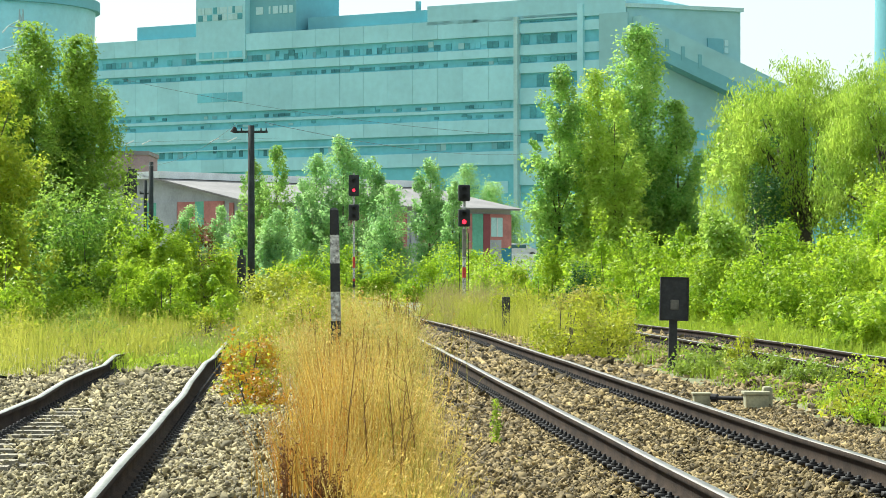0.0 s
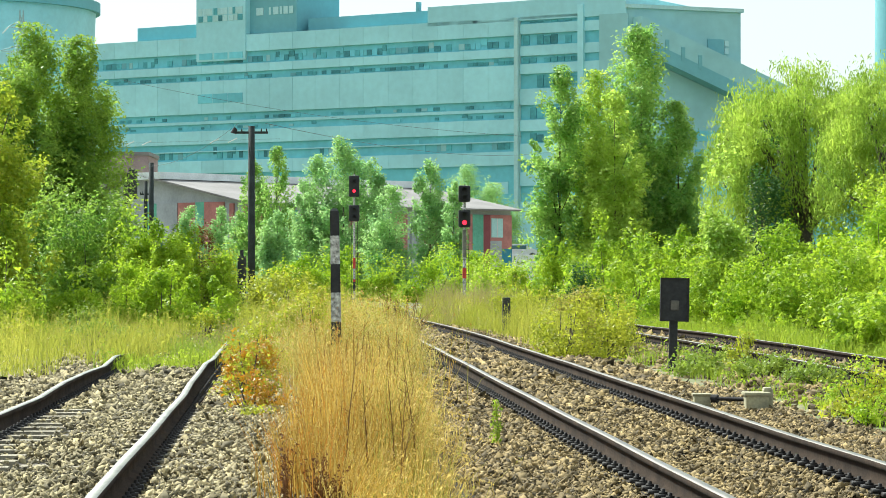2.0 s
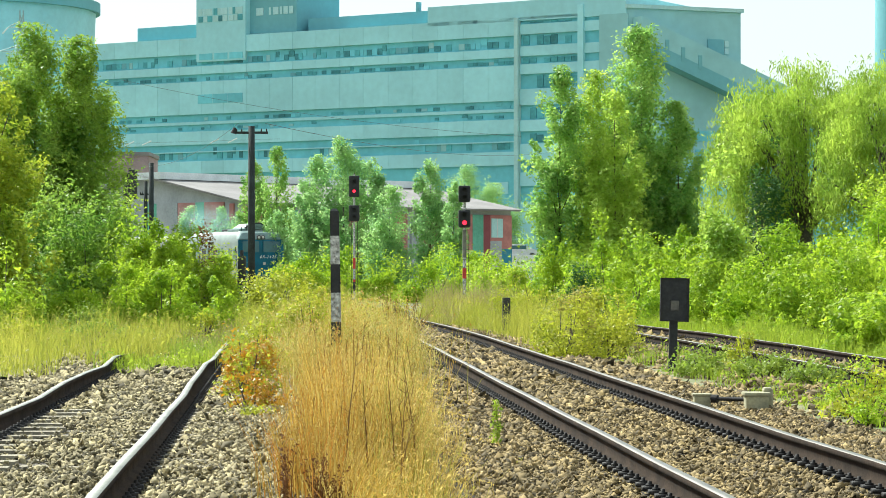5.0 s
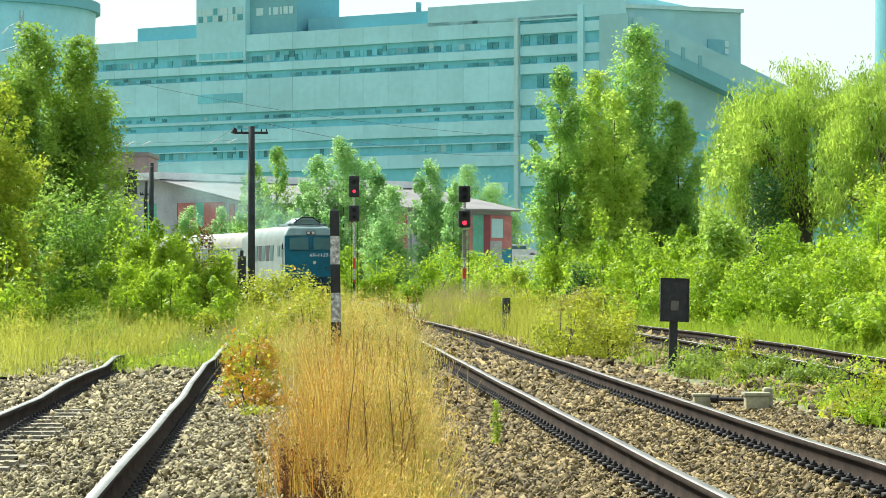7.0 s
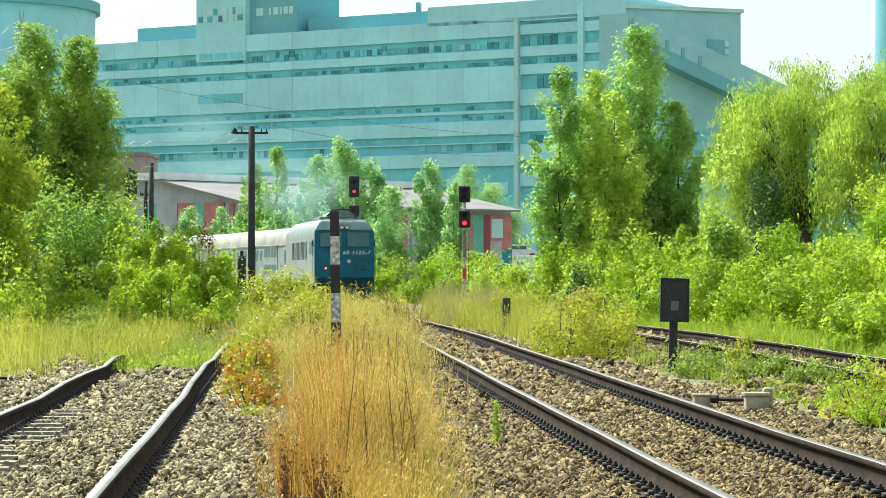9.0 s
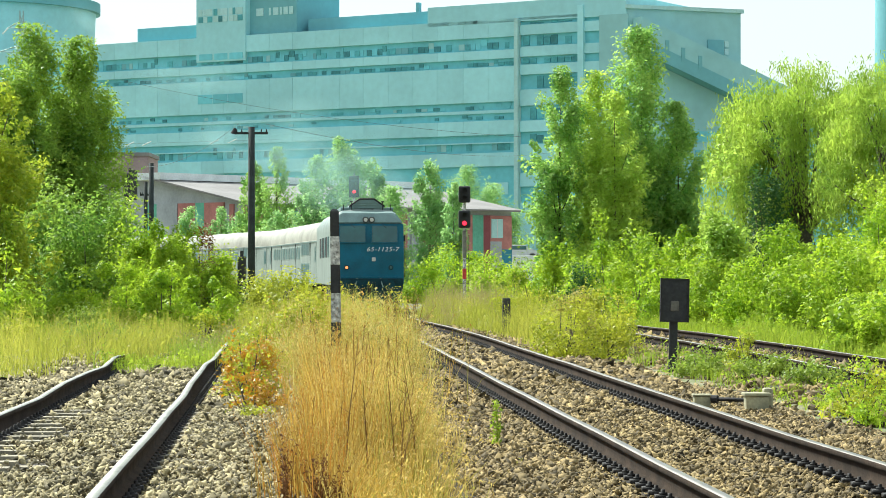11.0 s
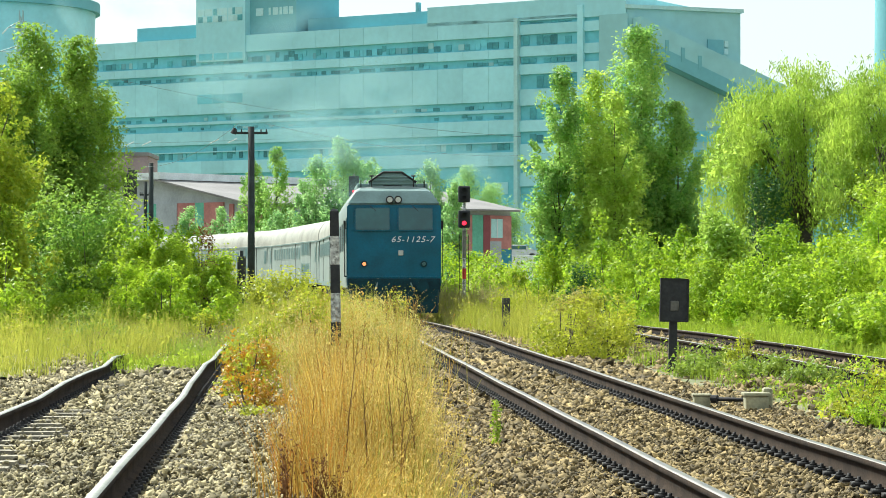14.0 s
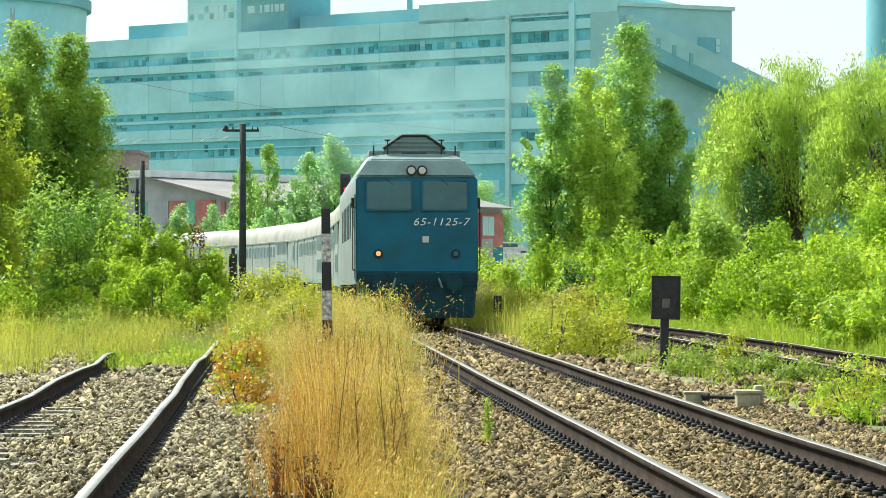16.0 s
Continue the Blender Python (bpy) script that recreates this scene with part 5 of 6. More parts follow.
blades("track_grass", x, y, lows(x, y), rng.uniform(0.16, 0.42, n), 0.008, 0.3, rng, M["grass"], "grass leaning over the worn rail")
n = 3800
x, y = patch(n, 45, 62, -7.2, -4.0, rng, 60)
blades("track_grass", x, y, lows(x, y), rng.uniform(0.2, 0.5, n), 0.009, 0.3, rng, M["grass_brown"], "brownish seeding grass on the overgrown track")
# strip between the main track and the weedy one
n = 16000
x, y = patch(n, 46, 100, 1.75, 3.15, rng, 45)
blades("tall_grass", x, y, lows(x, y), rng.uniform(0.5, 1.05, n), 0.010, 0.40, rng, M["grass"], "tall yellow-green grass between the tracks")
n = 9000
x, y = patch(n, 74, 120, 1.6, 4.6, rng, 60)
blades("hazy_grass", x, y, lows(x, y), rng.uniform(0.8, 1.5, n), 0.013, 0.25, rng, M["grass_brown"], "fine brownish seeding grass beside the curve")
n = 8000
x, y = patch(n, 90, 150, -16, 8, rng, 60)
ok = np.abs(x - mids(y)) > 2.0
blades("hazy_grass", x[ok], y[ok], lows(x, y)[ok], rng.uniform(0.5, 1.1, ok.sum()), 0.02, 0.25, rng, M["grass"], "rough grass along the curve")
# verge of the weedy track and lower right weeds
n = 14000
x, y = patch(n, 30, 75, 6.3, 9.0, rng, 50)
blades("verge_grass", x, y, lows(x, y), rng.uniform(0.2, 0.6, n), 0.011, 0.3, rng, M["grass_green"], "green verge grass beside the side track")
n = 4200
x, y = patch(n, 22, 44, 2.75, 4.1, rng, 45)
ok = ~((y > 25) & (y < 30) & (x < 3.9))
blades("verge_grass", x[ok], y[ok], lows(x, y)[ok], rng.uniform(0.08, 0.35, ok.sum()), 0.008, 0.4, rng, M["grass_green"], "green weeds between the two tracks")
n = 2600
x, y = patch(n, 30, 52, 4.5, 5.6, rng, 45)
blades("verge_grass", x, y, lows(x, y), rng.uniform(0.1, 0.3, n), 0.009, 0.4, rng, M["grass"], "weeds growing between rusty rails")

def weeds(seed, rows):
    """Low leafy plants: place, width, height, leaf size, leaf count, leaf material and label."""
    for k, (x, y, w, h, leaf, cnt, mt, lab) in enumerate(rows):
        shrub("weed", x, y, w, w, h, leaf, cnt, M[mt], seed + k, lab, "weed", "weeds")


weeds(200, (
    (-2.38, 30.0, 0.7, 0.84, 0.05, 2400, "autumn", "low shrub with orange and yellow leaves"),
    (-2.05, 27.0, 0.62, 0.62, 0.05, 2200, "autumn", "low shrub with orange and yellow leaves"),
    (-2.30, 29.4, 0.8, 0.75, 0.05, 1600, "weed", "low shrub with yellow-green leaves by the orange one"),
    (-2.72, 33.2, 0.5, 0.75, 0.045, 900, "weed", "low shrub with yellow-green leaves by the orange one"),
    (-0.66, 33.0, 0.7, 0.95, 0.045, 1500, "straw_olive", "yellowing olive weeds in the dry grass"),
    (-0.95, 36.5, 0.8, 1.05, 0.045, 1700, "straw_olive", "yellowing olive weeds in the dry grass"),
    (-2.15, 41, 1.1, 1.3, 0.05, 2200, "weed", "yellow-green weeds between the tracks"),
    (-2.6, 36, 0.8, 1.0, 0.05, 1500, "weed", "yellow-green weeds between the tracks"),
    (-1.95, 25.4, 0.5, 0.36, 0.04, 1100, "weed", "low shrub with yellow-green leaves by the orange one"),
    (-3.6, 60, 1.7, 1.6, 0.081, 9000, "weed", "yellow-green weeds between the tracks"),
    (-4.5, 66, 1.7, 1.65, 0.088, 9000, "weed", "yellow-green weeds between the tracks"),
    (-2.7, 55, 1.4, 1.3, 0.074, 6750, "weed", "yellow-green weeds between the tracks"),
    (-5.0, 72, 1.5, 1.75, 0.095, 6750, "weed", "yellow-green weeds between the tracks"),
    (-2.9, 45, 1.2, 1.05, 0.068, 4500, "weed", "yellow-green weeds between the tracks"),
    (-8.2, 56, 1.4, 0.9, 0.06, 2600, "low_weed", "leafy weeds in the meadow grass"),
))
weeds(210, (
    (-7.0, 50, 1.2, 0.75, 0.055, 2200, "low_weed", "leafy weeds in the meadow grass"),
    (-6.4, 60, 1.4, 0.9, 0.06, 2600, "weed", "leafy weeds in the meadow grass"),
    (-9.0, 52, 1.3, 0.9, 0.06, 2200, "weed", "leafy weeds in the meadow grass"),
    (-5.9, 47, 1.0, 0.55, 0.05, 1500, "low_weed", "leafy weeds on the overgrown track"),
    (-5.3, 55, 1.2, 0.8, 0.055, 2200, "weed", "leafy weeds on the overgrown track"),
    (2.5, 64, 1.7, 1.5, 0.06, 5000, "weed", "flowering yellow-green weeds between the tracks"),
    (3.0, 56, 1.6, 1.35, 0.074, 7500, "weed", "flowering yellow-green weeds between the tracks"),
    (2.2, 74, 1.6, 1.6, 0.07, 4000, "weed", "flowering yellow-green weeds between the tracks"),
    (3.35, 49, 1.2, 1.05, 0.05, 3600, "weed", "flowering yellow-green weeds between the tracks"),
    (2.2, 43.5, 1.3, 1.0, 0.06, 3800, "weed", "flowering yellow-green weeds between the tracks"),
    (2.9, 45.5, 1.5, 1.25, 0.06, 4200, "weed", "flowering yellow-green weeds between the tracks"),
    (2.35, 46.5, 1.2, 1.35, 0.06, 2600, "straw_olive", "flowering yellow-green weeds between the tracks"),
    (2.2, 48, 1.0, 1.1, 0.045, 3000, "weed", "flowering yellow-green weeds between the tracks"),
    (3.9, 37.0, 1.0, 0.50, 0.055, 2600, "low_weed", "low leafy weeds in the ballast"),
))
weeds(220, (
    (4.5, 35.5, 1.0, 0.50, 0.055, 2400, "low_weed", "low leafy weeds in the ballast"),
    (4.4, 36.3, 0.55, 0.68, 0.055, 1200, "weed", "yellowing leafy weed beside the sign"),
    (5.0, 33.0, 0.9, 0.45, 0.05, 2000, "low_weed", "low leafy weeds in the ballast"),
    (4.55, 27.0, 0.85, 0.5, 0.05, 1800, "weed", "bright green leafy weed at the ballast's edge"),
    (4.9, 28.5, 0.9, 0.6, 0.05, 2200, "hedge", "bright green leafy weed at the ballast's edge"),
    (4.4, 25.5, 0.5, 0.34, 0.04, 1300, "hedge", "bright green leafy weed at the ballast's edge"),
))
# bramble with dry twigs close to the main rail
shrub("bramble", -1.05, 45.5, 1.1, 0.8, 1.25, 0.045, 2600, M["weed"], 240, "half dry bramble with yellowing leaves by the rail", "bush")
shrub("bramble", -0.95, 45.1, 1.2, 0.7, 1.4, 0.05, 2600, M["straw"], 241, "withered bramble with dry golden leaves by the rail", "bush")
bm = B()
rg = np.random.default_rng(6)
for k in range(60):
    a = Vector((rg.normal(-0.75, 0.16), rg.normal(45.5, 0.2), -0.1))
    b = a + Vector((rg.normal(0.05, 0.22), rg.normal(0, 0.2), rg.uniform(0.65, 1.2)))
    mid = (a + b) / 2 + Vector((rg.normal(0, 0.06), 0, 0.08))
    tube(bm, a, mid, 0.011, 0.009, 5)
    tube(bm, mid, b, 0.009, 0.005, 5)
tagged(part("dry_twigs", bm, M["straw_dark"]), "bare dry brown twigs beside the rail", "bush")
sd = empty("seedling", (0.455, 21.3, -0.05), "single fresh green seedling in the ballast", "plant")
limbs("stem", sd, [((0, 0, 0), (0.015, 0, 0.22), 0.006, 0.005), ((0.015, 0, 0.22), (-0.01, 0, 0.43), 0.005, 0.002), ((0.01, 0, 0.1), (0.07, 0, 0.24), 0.004, 0.002)], M["grass_green"])
rg = np.random.default_rng(8)
zz = rg.uniform(0.05, 0.43, 240)
leaves("foliage", np.stack([rg.normal(0, 0.028, 240) * (1.25 - zz * 1.8), rg.normal(0, 0.03, 240), zz], 1), 0.035, rg, M["grass_green"], sd, slim=0.6)

# ---------- railway furniture ----------
M["red_lit"] = glow("lit_red_signal_lens", (1.0, 0.02, 0.05), 1.6)
M["cable"] = mat("weathered_cable", (0.10, 0.13, 0.13), 0.7, var=0.1)


def head(parent, z0, z1, w, lit):
    """Signal head with backplate, hooded lenses and, where lit, a red lens."""
    hd = part("signal_head", boxed(-w / 2, w / 2, -0.16, 0.10, z0, z1, bevel=0.07), M["paint_black"], parent)
    n = 2
    for k in range(n):
        z = z0 + (z1 - z0) * (0.27 + 0.46 * k)
        hood = B()
        tube(hood, (0, -0.17, z), (0, -0.36, z), 0.105, 0.105, 18, caps=False)
        for v in list(hood.verts):
            if v.co.z < z - 0.05 and v.co.y < -0.3:
                v.co.y = -0.22
        part("hood", hood, M["paint_black"], hd)
        ln = B()
        tube(ln, (0, -0.15, z), (0, -0.185, z), 0.088, 0.08, 18)
        on = lit is not None and k == lit
        part("lens", ln, M["red_lit"] if on else M["rubber"], hd, "lit red lens" if on else "")


def signal(x, y, top, heads, w, mast_rows, label):
    g = soil(x, y)
    s = empty("railway_signal", (x, y, g), label, "signal", "light signals")
    part("base", boxed(-0.35, 0.35, -0.35, 0.35, -0.1, 0.35, bevel=0.04), M["concrete"], s)
    m = B()
    tube(m, (0, 0.05, 0.2), (0, 0.05, top), 0.07, 0.06, 14)
    part("mast", m, M["paint_white"], s, "white mast with red bands")
    for z0, z1, mt in mast_rows:
        b = B()
        tube(b, (0, 0.05, z0), (0, 0.05, z1), 0.078, 0.076, 14)
        part("painted_band", b, M[mt], s)
    for z0, z1, lit in heads:
        head(s, z0, z1, w, lit)
    cap = B()
    tube(cap, (0, 0.05, top), (0, 0.05, top + 0.10), 0.03, 0.01, 8)
    part("cap", cap, M["iron"], s)
    lad = B()
    for e in (-0.17, 0.17):
        tube(lad, (e - 0.0, 0.42, 0.0), (e, 0.16, top - 1.8), 0.014, seg=6)
    for k in range(int((top - 2) / 0.32)):
        f = k * 0.32 / (top - 1.8)
        tube(lad, (-0.17, 0.42 - 0.26 * f, k * 0.32 + 0.1), (0.17, 0.42 - 0.26 * f, k * 0.32 + 0.1), 0.01, seg=6)
    part("ladder", lad, M["iron"], s)
    return s


signal(-4.93, 138, 7.25, ((5.98, 7.16, 0), (4.62, 5.52, None)), 0.58, ((2.0, 2.6, "paint_red"), (0.75, 1.25, "paint_black"), (1.25, 1.4, "paint_red")), "light signal on white mast showing one red lamp")
signal(0.82, 95, 5.05, ((4.47, 5.10, None), (3.50, 4.17, 0)), 0.46, ((1.55, 1.95, "paint_red"), (2.35, 3.4, "concrete")), "light signal on grey-white mast showing one red lamp")


def marker_post():
    p = empty("marker_post", (-1.49, 35.0, -0.1), "leaning concrete post with flaking black and white bands", "post")
    p.rotation_euler = (0, radians(-0.9), 0)
    rows = ((-0.1, 0.52, "paint_black"), (0.52, 0.88, "paint_black"), (0.88, 1.29, "paint_white"), (1.29, 1.69, "paint_black"), (1.69, 2.09, "paint_white"), (2.09, 2.44, "paint_black"))
    for z0, z1, mt in rows:
        w0, w1 = 0.074 - 0.0055 * z0, 0.074 - 0.0055 * z1
        bm = B()
        loft(bm, [[(-w, -w, z), (w, -w, z), (w, w, z), (-w, w, z)] for w, z in ((w0, z0), (w1, z1))])
        bmesh.ops.bevel(bm, geom=[e for e in bm.edges if abs(e.verts[0].co.z - e.verts[1].co.z) > 0.1], offset=0.014, segments=2, affect="EDGES")
        part("painted_band", bm, M[mt], p)
    bm = B()
    loft(bm, [[(-w, -w, z), (w, -w, z), (w, w, z), (-w, w, z)] for w, z in ((0.058, 2.44), (0.03, 2.475))])
    part("broken_top", bm, M["dark_concrete"], p)
    return p


marker_post()


def shunt_board():
    b = empty("shunting_board", (3.58, 38.7, -0.08), "black rectangular signal board on a dark steel post", "sign")
    b.rotation_euler = (0, radians(1.2), radians(4))
    part("post", boxed(-0.065, 0.065, 0.03, 0.09, -0.1, 1.4, bevel=0.012), M["paint_black"], b)
    part("board", boxed(-0.215, 0.215, -0.02, 0.028, 0.80, 1.46, bevel=0.012), M["paint_black"], b)
    rim = B()
    for x0, x1, z0, z1 in ((-0.225, 0.225, 1.445, 1.47), (-0.225, 0.225, 0.79, 0.815), (-0.225, -0.20, 0.8, 1.46), (0.20, 0.225, 0.8, 1.46)):
        box(rim, x0, x1, -0.035, 0.03, z0, z1)
    part("rim", rim, M["iron"], b)
    part("patch", boxed(-0.065, 0.07, -0.034, -0.01, 0.96, 1.12, bevel=0.02), M["dark_grey"], b, "faded grey lamp patch")
    return b


M["dark_grey"] = mat("faded_grey", (0.13, 0.12, 0.10), 0.8, var=0.3, scale=9, fine=30)
shunt_board()

M["ochre"] = mat("weathered_ochre_concrete", (0.34, 0.32, 0.20), 0.9, var=0.3, scale=5, fine=40, bump=0.3)
tb = empty("cable_box", (3.40, 26.8, -0.04), "weathered concrete cable box beside the rail", "cable box")
part("body", boxed(-0.15, 0.10, -0.12, 0.12, -0.06, 0.19, bevel=0.025), M["ochre"], tb)
part("lid", boxed(-0.17, 0.12, -0.14, 0.14, 0.19, 0.225, bevel=0.012), M["ochre"], tb)
part("side_block", boxed(0.06, 0.16, 0.02, 0.20, -0.06, 0.27, bevel=0.025), M["ochre"], tb)
ob = empty("track_box", (2.84, 27.2, -0.04), "small ochre painted metal track box", "cable box")
part("body", boxed(-0.10, 0.08, -0.09, 0.09, -0.04, 0.17, bevel=0.02), M["ochre"], ob)
part("lid", boxed(-0.115, 0.095, -0.105, 0.105, 0.17, 0.19, bevel=0.008), M["ochre"], ob)
bm = B()
tube(bm, (2.92, 27.1, 0.10), (3.27, 26.9, 0.10), 0.022, seg=10)
tube(bm, (2.93, 27.1, 0.10), (2.99, 27.07, 0.10), 0.045, seg=10)
tagged(part("conduit", bm, M["iron"]), "rusty iron conduit between two boxes", "pipe")


def telegraph_pole(x, y, top, r, arms, label, wires=True):
    p = empty("telegraph_pole", (x, y, soil(x, y)), label, "utility pole", "poles")
    m = B()
    tube(m, (0, 0, -0.2), (0, 0, top), r * 1.2, r, 14)
    part("pole", m, M["wood_pole"], p, smooth=True)
    for z, w in arms:
        part("crossarm", boxed(-w / 2, w / 2, -0.06, 0.06, z - 0.05, z + 0.05, bevel=0.01), M["wood_pole"], p)
        for e in (-0.46, -0.3, 0.3, 0.46):
            i = B()
            tube(i, (e * w, 0, z + 0.04), (e * w, 0, z + 0.17), 0.035, 0.02, 8)
            part("insulator", i, M["iron"], p)
    return p


telegraph_pole(-8.09, 105, 7.95, 0.135, ((7.68, 1.38),), "dark wooden telegraph pole with one crossarm")
lampb = B()
tube(lampb, (-8.85, 104.9, 7.35), (-8.78, 104.9, 7.6), 0.13, 0.05, 10)
tagged(part("pole_lamp", lampb, M["iron"]), "small dark lamp hanging from the crossarm", "lamp")
telegraph_pole(-17.6, 150, 8.4, 0.14, (), "bare dark wooden post behind the bushes")
telegraph_pole(-18.0, 150.5, 7.3, 0.11, ((6.5, 0.7),), "short dark post behind the bushes")
bs = empty("railway_signal", (-18.9, 150, -0.3), "dark light signal seen from behind", "signal", "light signals")
m = B()
tube(m, (0, 0, 0), (0, 0, 8.1), 0.09, 0.08, 12)
part("mast", m, M["dark_concrete"], bs)
for x0, z0, z1 in ((-0.42, 5.9, 7.8), (0.03, 6.2, 8.0)):
    part("signal_head", boxed(x0, x0 + 0.42, -0.15, 0.15, z0, z1, bevel=0.06), M["dark_concrete"], bs)
dw = empty("dwarf_signal", (-6.31, 78, soil(-6.31, 78)), "dark concrete stub post with a small cap", "post")
part("stub", boxed(-0.13, 0.13, -0.13, 0.13, -0.1, 2.25, bevel=0.03), M["dark_concrete"], dw)
part("cap", boxed(-0.05, 0.05, -0.05, 0.05, 2.25, 2.43, bevel=0.01), M["dark_concrete"], dw)
st = empty("stub_post", (1.58, 62, soil(1.58, 62)), "short dark concrete stub among the weeds", "post")
part("stub", boxed(-0.10, 0.10, -0.09, 0.09, -0.1, 0.98, bevel=0.02), M["dark_concrete"], st)


def wire(a, b, sag, r, label):
    cu = bpy.data.curves.new("overhead_wire", "CURVE")
    cu.dimensions, cu.bevel_depth = "3D", r
    sp = cu.splines.new("POLY")
    sp.points.add(20)
    for k in range(21):
        f = k / 20
        q = Vector(a).lerp(Vector(b), f)
        sp.points[k].co = (q.x, q.y, q.z - sag * 4 * f * (1 - f), 1)
    cu.materials.append(M["cable"])
    return tagged(new("overhead_wire", cu), label, "cable", "overhead wires")


wire((-24.5, 190, 16.2), (6.0, 190, 11.9), 0.6, 0.012, "thin sagging overhead cable in front of the hall")
for k, dz in enumerate((0.0,)):
    wire((-8.65, 105, 7.78), (-18.0, 150, 7.9), 0.5, 0.008, "thin sagging wire between poles")
    wire((-7.5, 105, 7.78), (12.0, 230, 13.0), 1.0, 0.01, "thin sagging wire between poles")


# pylon steel is pale teal-grey because the haze is put into its colour
M["hazy_steel"] = mat("haze_galvanised_steel", (0.30, 0.42, 0.42), 0.6, 0.2, var=0.2, scale=1, fine=8, bump=0.05)
M["porcelain"] = mat("white_porcelain", (0.75, 0.80, 0.76), 0.3, var=0.1, scale=2, fine=10, bump=0.0)


def pylon():
    """Slender lattice mast with two arms and slanting insulator strings."""
    p = empty("lattice_pylon", (-50.9, 300, -0.3), "steel lattice pylon before the cooling tower, haze put into its pale colour", "pylon")
    half = lambda z: 1.5 - 1.3 * z / 33.5
    for sx in (-1, 1):
        for sy in (-1, 1):
            m = B()
            tube(m, (sx * half(0), sy * half(0), 0), (sx * half(33.5), sy * half(33.5), 33.5), 0.07, 0.05, 5)
            part("leg", m, M["hazy_steel"], p)
    m = B()
    for k in range(22):
        z0, z1 = k * 1.5, k * 1.5 + 1.5
        for sy in (-1, 1):
            for s in (-1, 1):
                tube(m, (s * half(z0), sy * half(z0), z0), (-s * half(z1), sy * half(z1), z1), 0.035, 0.035, 4)
    part("bracing", m, M["hazy_steel"], p)
    for z, reach in ((31.3, 1.6), (28.4, 2.6)):
        m = B()
        for s in (-1, 1):
            for sy in (-1, 1):
                tube(m, (s * half(z), sy * 0.3, z), (s * reach, 0, z + 0.15), 0.05, 0.04, 5)
                tube(m, (s * half(z), sy * 0.3, z + 0.8), (s * reach, 0, z + 0.15), 0.05, 0.04, 5)
        part("arm", m, M["hazy_steel"], p)
        for s in (-1, 1):
            i = B()
            for k in range(7):
                a = Vector((s * reach - 0.10 * k, -0.1, z + 0.1 - 0.11 * k))
                tube(i, a, a + Vector((-0.08, 0, -0.09)), 0.11, 0.07, 8)
            part("insulator_string", i, M["porcelain"], p, "white insulator string")
    return p


row = pylon()
m = B()
tube(m, (0.3, 0.0, 16.1), (1.9, -10, 16.5), 0.012, 0.012, 5)
tube(m, (1.9, -10, 16.5), (31.9, -10, 17.4), 0.012, 0.012, 5)
part("carrier_cable", m, M["cable"], row)
for x in (12.6, 13.8, 15.8, 23.7, 25.8):
    i = B()
    for k in range(9):
        z = 16.25 + 0.03 * (x - 1.9) + 0.055 * k
        tube(i, (x + 0.12 * k, -10, z), (x + 0.12 * k + 0.10, -10, z + 0.045), 0.07, 0.05, 8)
    part("insulator_string", i, M["porcelain"], row)


def parked_car():
    c = empty("parked_car", (7.2, 236, -0.3), "white parked car half hidden by bushes", "car")
    bm = B()
    prof = [(-2.0, 0.35), (2.0, 0.35), (2.05, 0.8), (1.2, 0.95), (0.6, 1.42), (-1.1, 1.45), (-1.9, 0.95), (-2.05, 0.8)]
    loft(bm, [[(x, y, z) for x, z in prof] for y in (-0.85, 0.85)])
    bmesh.ops.bevel(bm, geom=list(bm.edges), offset=0.08, segments=2, affect="EDGES")
    part("body", bm, M["white_car"], c)
    part("side_window", boxed(-1.0, 0.7, -0.88, 0.88, 0.98, 1.34, bevel=0.05), M["screen"], c)
    for x in (-1.25, 1.25):
        for y in (-0.75, 0.75):
            w = B()
            tube(w, (x, y - 0.1, 0.32), (x, y + 0.1, 0.32), 0.32, seg=20)
            part("wheel", w, M["rubber"], c)
    c.location.z = 2.72
    return c


part_bank = boxed(-50, 60, 244, 262, -0.6, 2.5, bevel=0.3)
tagged(part("road_bank", part_bank, M["ground"]), "low bank carrying the road behind the bushes", "bank", kind="structure")
car_bank = boxed(5.9, 14, 232.5, 243.9, -0.6, 2.72, bevel=0.25)
tagged(part("parking_bank", car_bank, M["ground"]), "low earth bank with a parking place", "bank", kind="structure")
parked_car()


def lorry():
    t = empty("lorry", (20, 246, 2.5), "lorry with a long teal tarpaulin trailer", "lorry")
    part("trailer", boxed(0, 13.6, -1.25, 1.25, 1.05, 3.4, bevel=0.04), M["teal_box"], t, "teal tarpaulin trailer")
    part("cab", boxed(-2.7, -0.5, -1.2, 1.2, 0.5, 3.1, bevel=0.12), M["white_car"], t, "pale driver's cab")
    part("cab_window", boxed(-2.5, -1.0, -1.23, 1.23, 1.9, 2.7, bevel=0.05), M["screen"], t)
    for k, (x0, x1) in enumerate(((1.2, 1.9), (2.1, 2.8), (3.0, 3.8), (8.6, 9.3), (9.5, 10.2), (10.4, 11.1), (11.3, 12.0))):
        part("lettering_bar", boxed(x0, x1, -1.27, -1.24, 1.8, 2.6), M["white_letter"], t)
    part("chassis", boxed(-2.6, 13.4, -0.8, 0.8, 0.6, 1.05, bevel=0.03), M["under"], t)
    for x in (-1.7, 9.0, 10.3, 11.6, 1.2):
        for y in (-1.05, 1.05):
            w = B()
            tube(w, (x, y - 0.15, 0.5), (x, y + 0.15, 0.5), 0.5, seg=20)
            part("wheel", w, M["rubber"], t)
    return t


truck = lorry()

# ---------- exhaust smoke: soft drifting puffs ----------


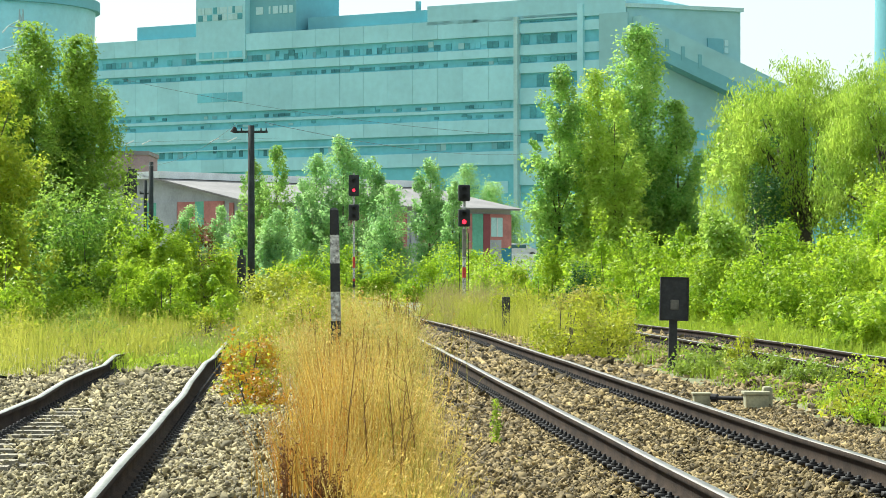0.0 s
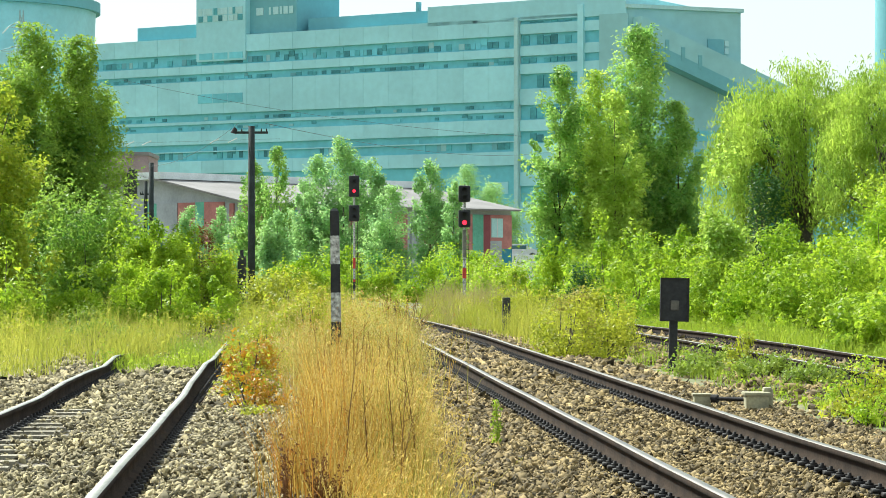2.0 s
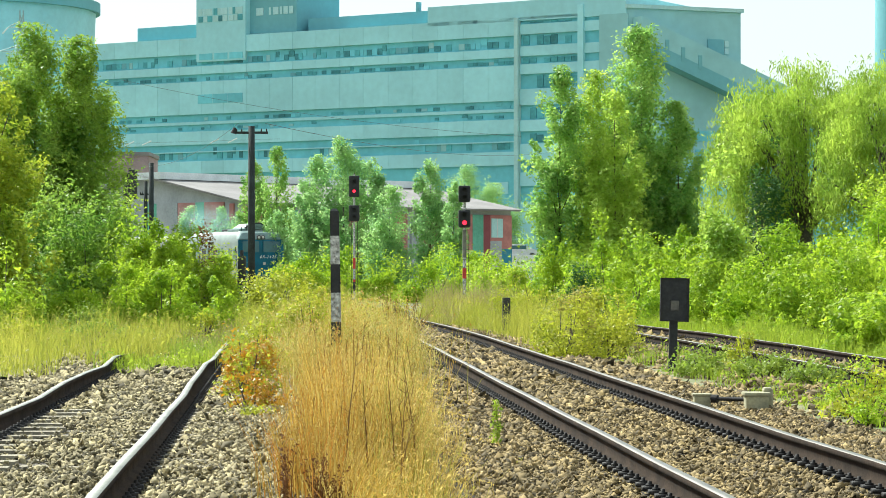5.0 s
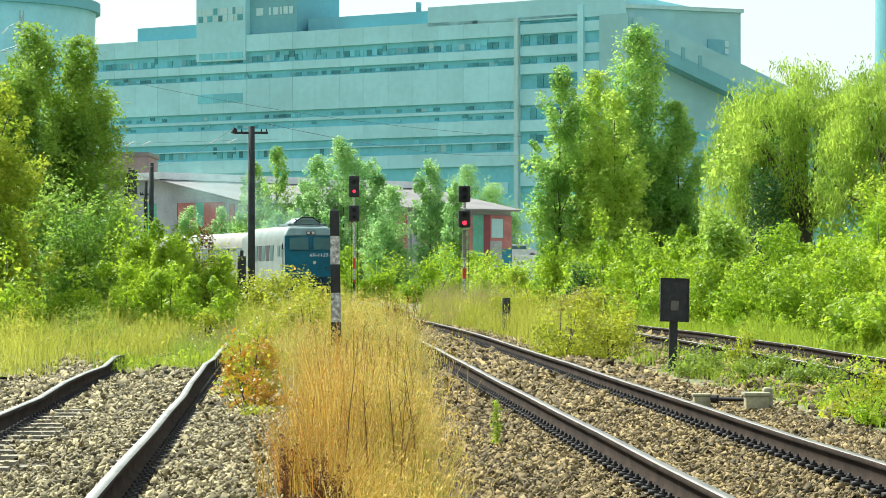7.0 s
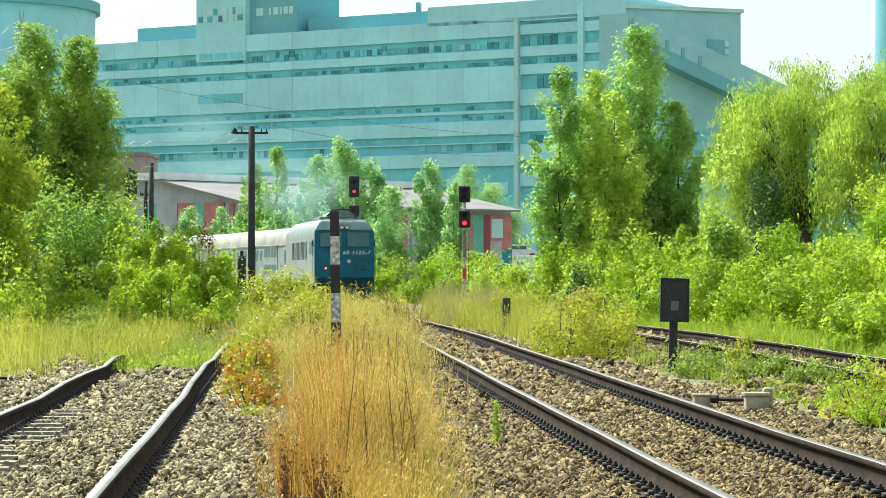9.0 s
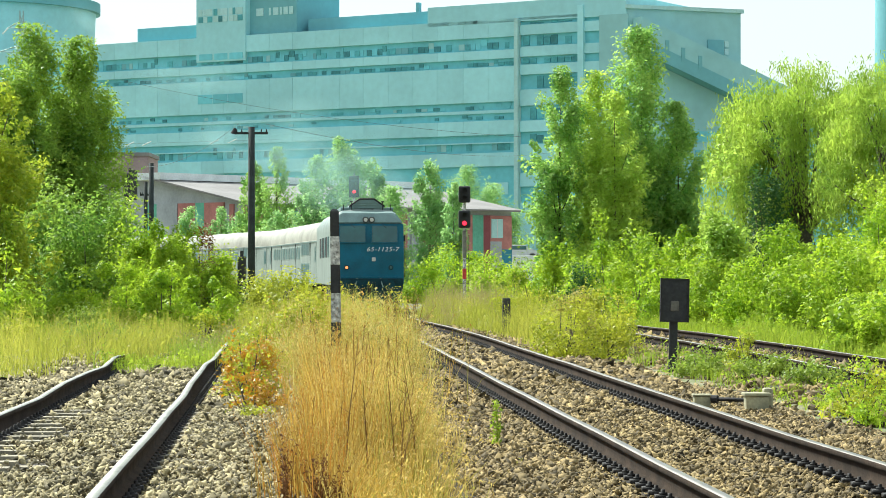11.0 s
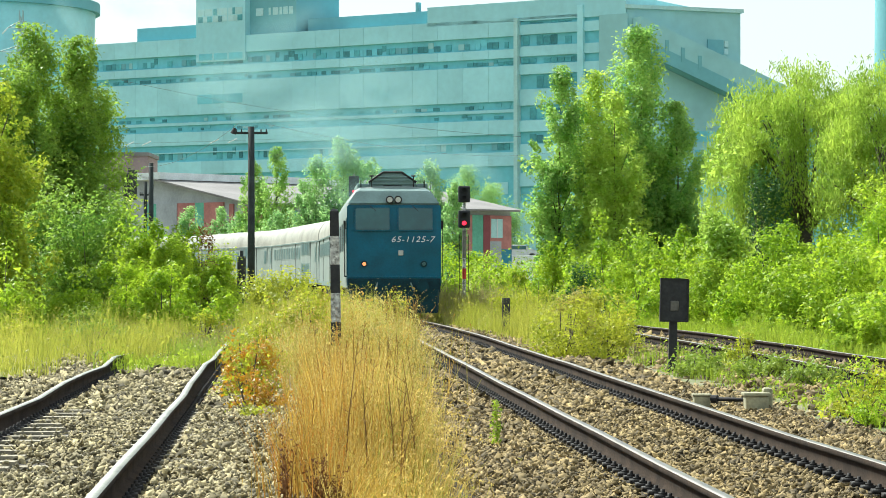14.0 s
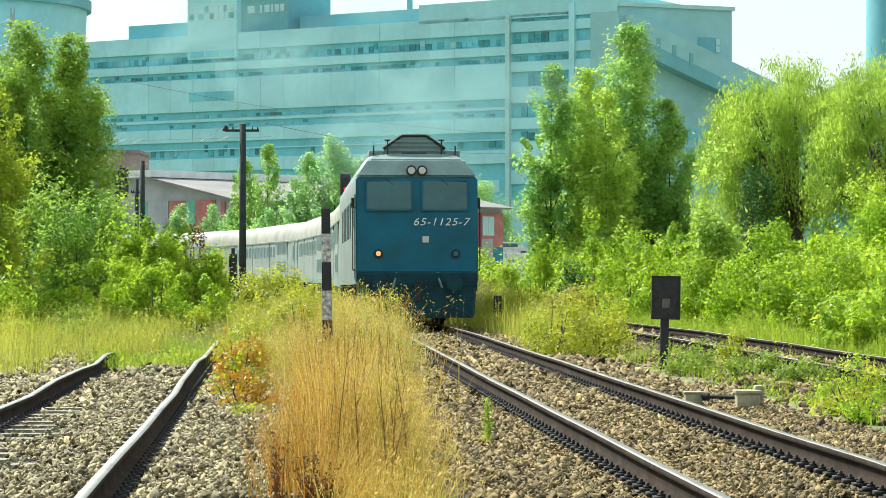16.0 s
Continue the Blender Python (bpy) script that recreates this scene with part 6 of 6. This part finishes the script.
def smoke_material():
    """Thin grey veil, densest in the middle of the puff and torn by noise."""
    m = bpy.data.materials.new("diesel_smoke")
    m.use_nodes = True
    n, l = m.node_tree.nodes, m.node_tree.links
    d, t, mx = n.new("ShaderNodeBsdfTranslucent"), n.new("ShaderNodeBsdfTransparent"), n.new("ShaderNodeMixShader")
    df, both = n.new("ShaderNodeBsdfDiffuse"), n.new("ShaderNodeMixShader")
    for k in (d, df):
        k.inputs["Color"].default_value = (0.36, 0.58, 0.59, 1)
    l.new(df.outputs[0], both.inputs[1])
    l.new(d.outputs[0], both.inputs[2])
    tc, ln, ns, mr, mul = n.new("ShaderNodeTexCoord"), n.new("ShaderNodeVectorMath"), n.new("ShaderNodeTexNoise"), n.new("ShaderNodeMapRange"), n.new("ShaderNodeMath")
    ln.operation, mul.operation = "LENGTH", "MULTIPLY"
    sc = n.new("ShaderNodeVectorMath")
    sc.operation = "MULTIPLY"
    sc.inputs[1].default_value = (1 / 3.4, 1.0, 1 / 1.35)
    l.new(tc.outputs["Object"], sc.inputs[0])
    l.new(sc.outputs["Vector"], ln.inputs[0])
    l.new(tc.outputs["Object"], ns.inputs["Vector"])
    ns.inputs["Scale"].default_value, ns.inputs["Detail"].default_value = 0.7, 4
    mr.interpolation_type = "SMOOTHERSTEP"
    mr.inputs["From Min"].default_value, mr.inputs["From Max"].default_value = 0.0, 1.0
    mr.inputs["To Min"].default_value, mr.inputs["To Max"].default_value = 0.42, 0.0
    l.new(ln.outputs["Value"], mr.inputs["Value"])
    l.new(mr.outputs[0], mul.inputs[0])
    l.new(ns.outputs["Fac"], mul.inputs[1])
    l.new(mul.outputs[0], mx.inputs[0])
    l.new(t.outputs[0], mx.inputs[1])
    l.new(both.outputs[0], mx.inputs[2])
    l.new(mx.outputs[0], n["Material Output"].inputs["Surface"])
    return m


M["smoke"] = smoke_material()
puffs = []
for k in range(27):
    bm = B()
    bmesh.ops.create_circle(bm, cap_ends=True, cap_tris=True, segments=32, radius=1.0, matrix=Matrix.Diagonal((3.4, 1.0, 1.35, 1.0)) @ Matrix.Rotation(radians(90), 4, "X"))
    puffs.append(tagged(part("smoke_puff", bm, M["smoke"]), "thin bluish exhaust smoke drifting over the train", "smoke", "exhaust puffs"))


def motions():
    """The train rolls up at a steady pace; its smoke rises behind; a lorry passes on the road."""
    times = [k * 0.5 for k in range(33)]
    walk(loco, [(t, on_line(front(t), 16.6, 3.7)) for t in times])
    for k, c in enumerate(coaches):
        off = LOCO_LEN + 0.35 + k * COACH_LEN
        walk(c, [(t, on_line(front(t) + off, 25.9, 3.2)) for t in times])
    rg = np.random.default_rng(9)
    for k, pf in enumerate(puffs):
        born = 1.5 + k * 0.54
        rise, dx, dy = rg.uniform(0.5, 1.9), rg.normal(0.05, 0.85), rg.normal(1.0, 0.6)
        spin = rg.uniform(-5, 5)
        rows = []
        for t in times:
            m = on_line(front(min(t, born)), 16.6, 3.7) @ Matrix.Translation((0, 8.2, 2.55))
            age = max(t - born, 0.0)
            up = 1.9 * (1 - math.exp(-age * 2.5)) + rise * age
            q = m.translation + Vector((dx * age, dy * age, up))
            turn = m.to_euler().z + radians(90 * math.exp(-age * 1.8))
            rows.append((t, Matrix.Translation(q) @ Matrix.Rotation(turn, 4, "Z") @ Matrix.Rotation(radians(spin * age), 4, "Y")))
        walk(pf, rows)
    walk(truck, [(0.0, pose(47.5, 246, 2.5)), (1.0, pose(33.0, 246, 2.5)), (2.0, pose(18.5, 246, 2.5)), (3.0, pose(4.0, 246, 2.5)), (4.0, pose(-10.5, 246, 2.5)),
                 (5.0, pose(-22.5, 246, 2.5)), (6.0, pose(-29.0, 246, 2.5)), (7.0, pose(-30.5, 246, 2.5)), (16.0, pose(-30.5, 246, 2.5))])


motions()
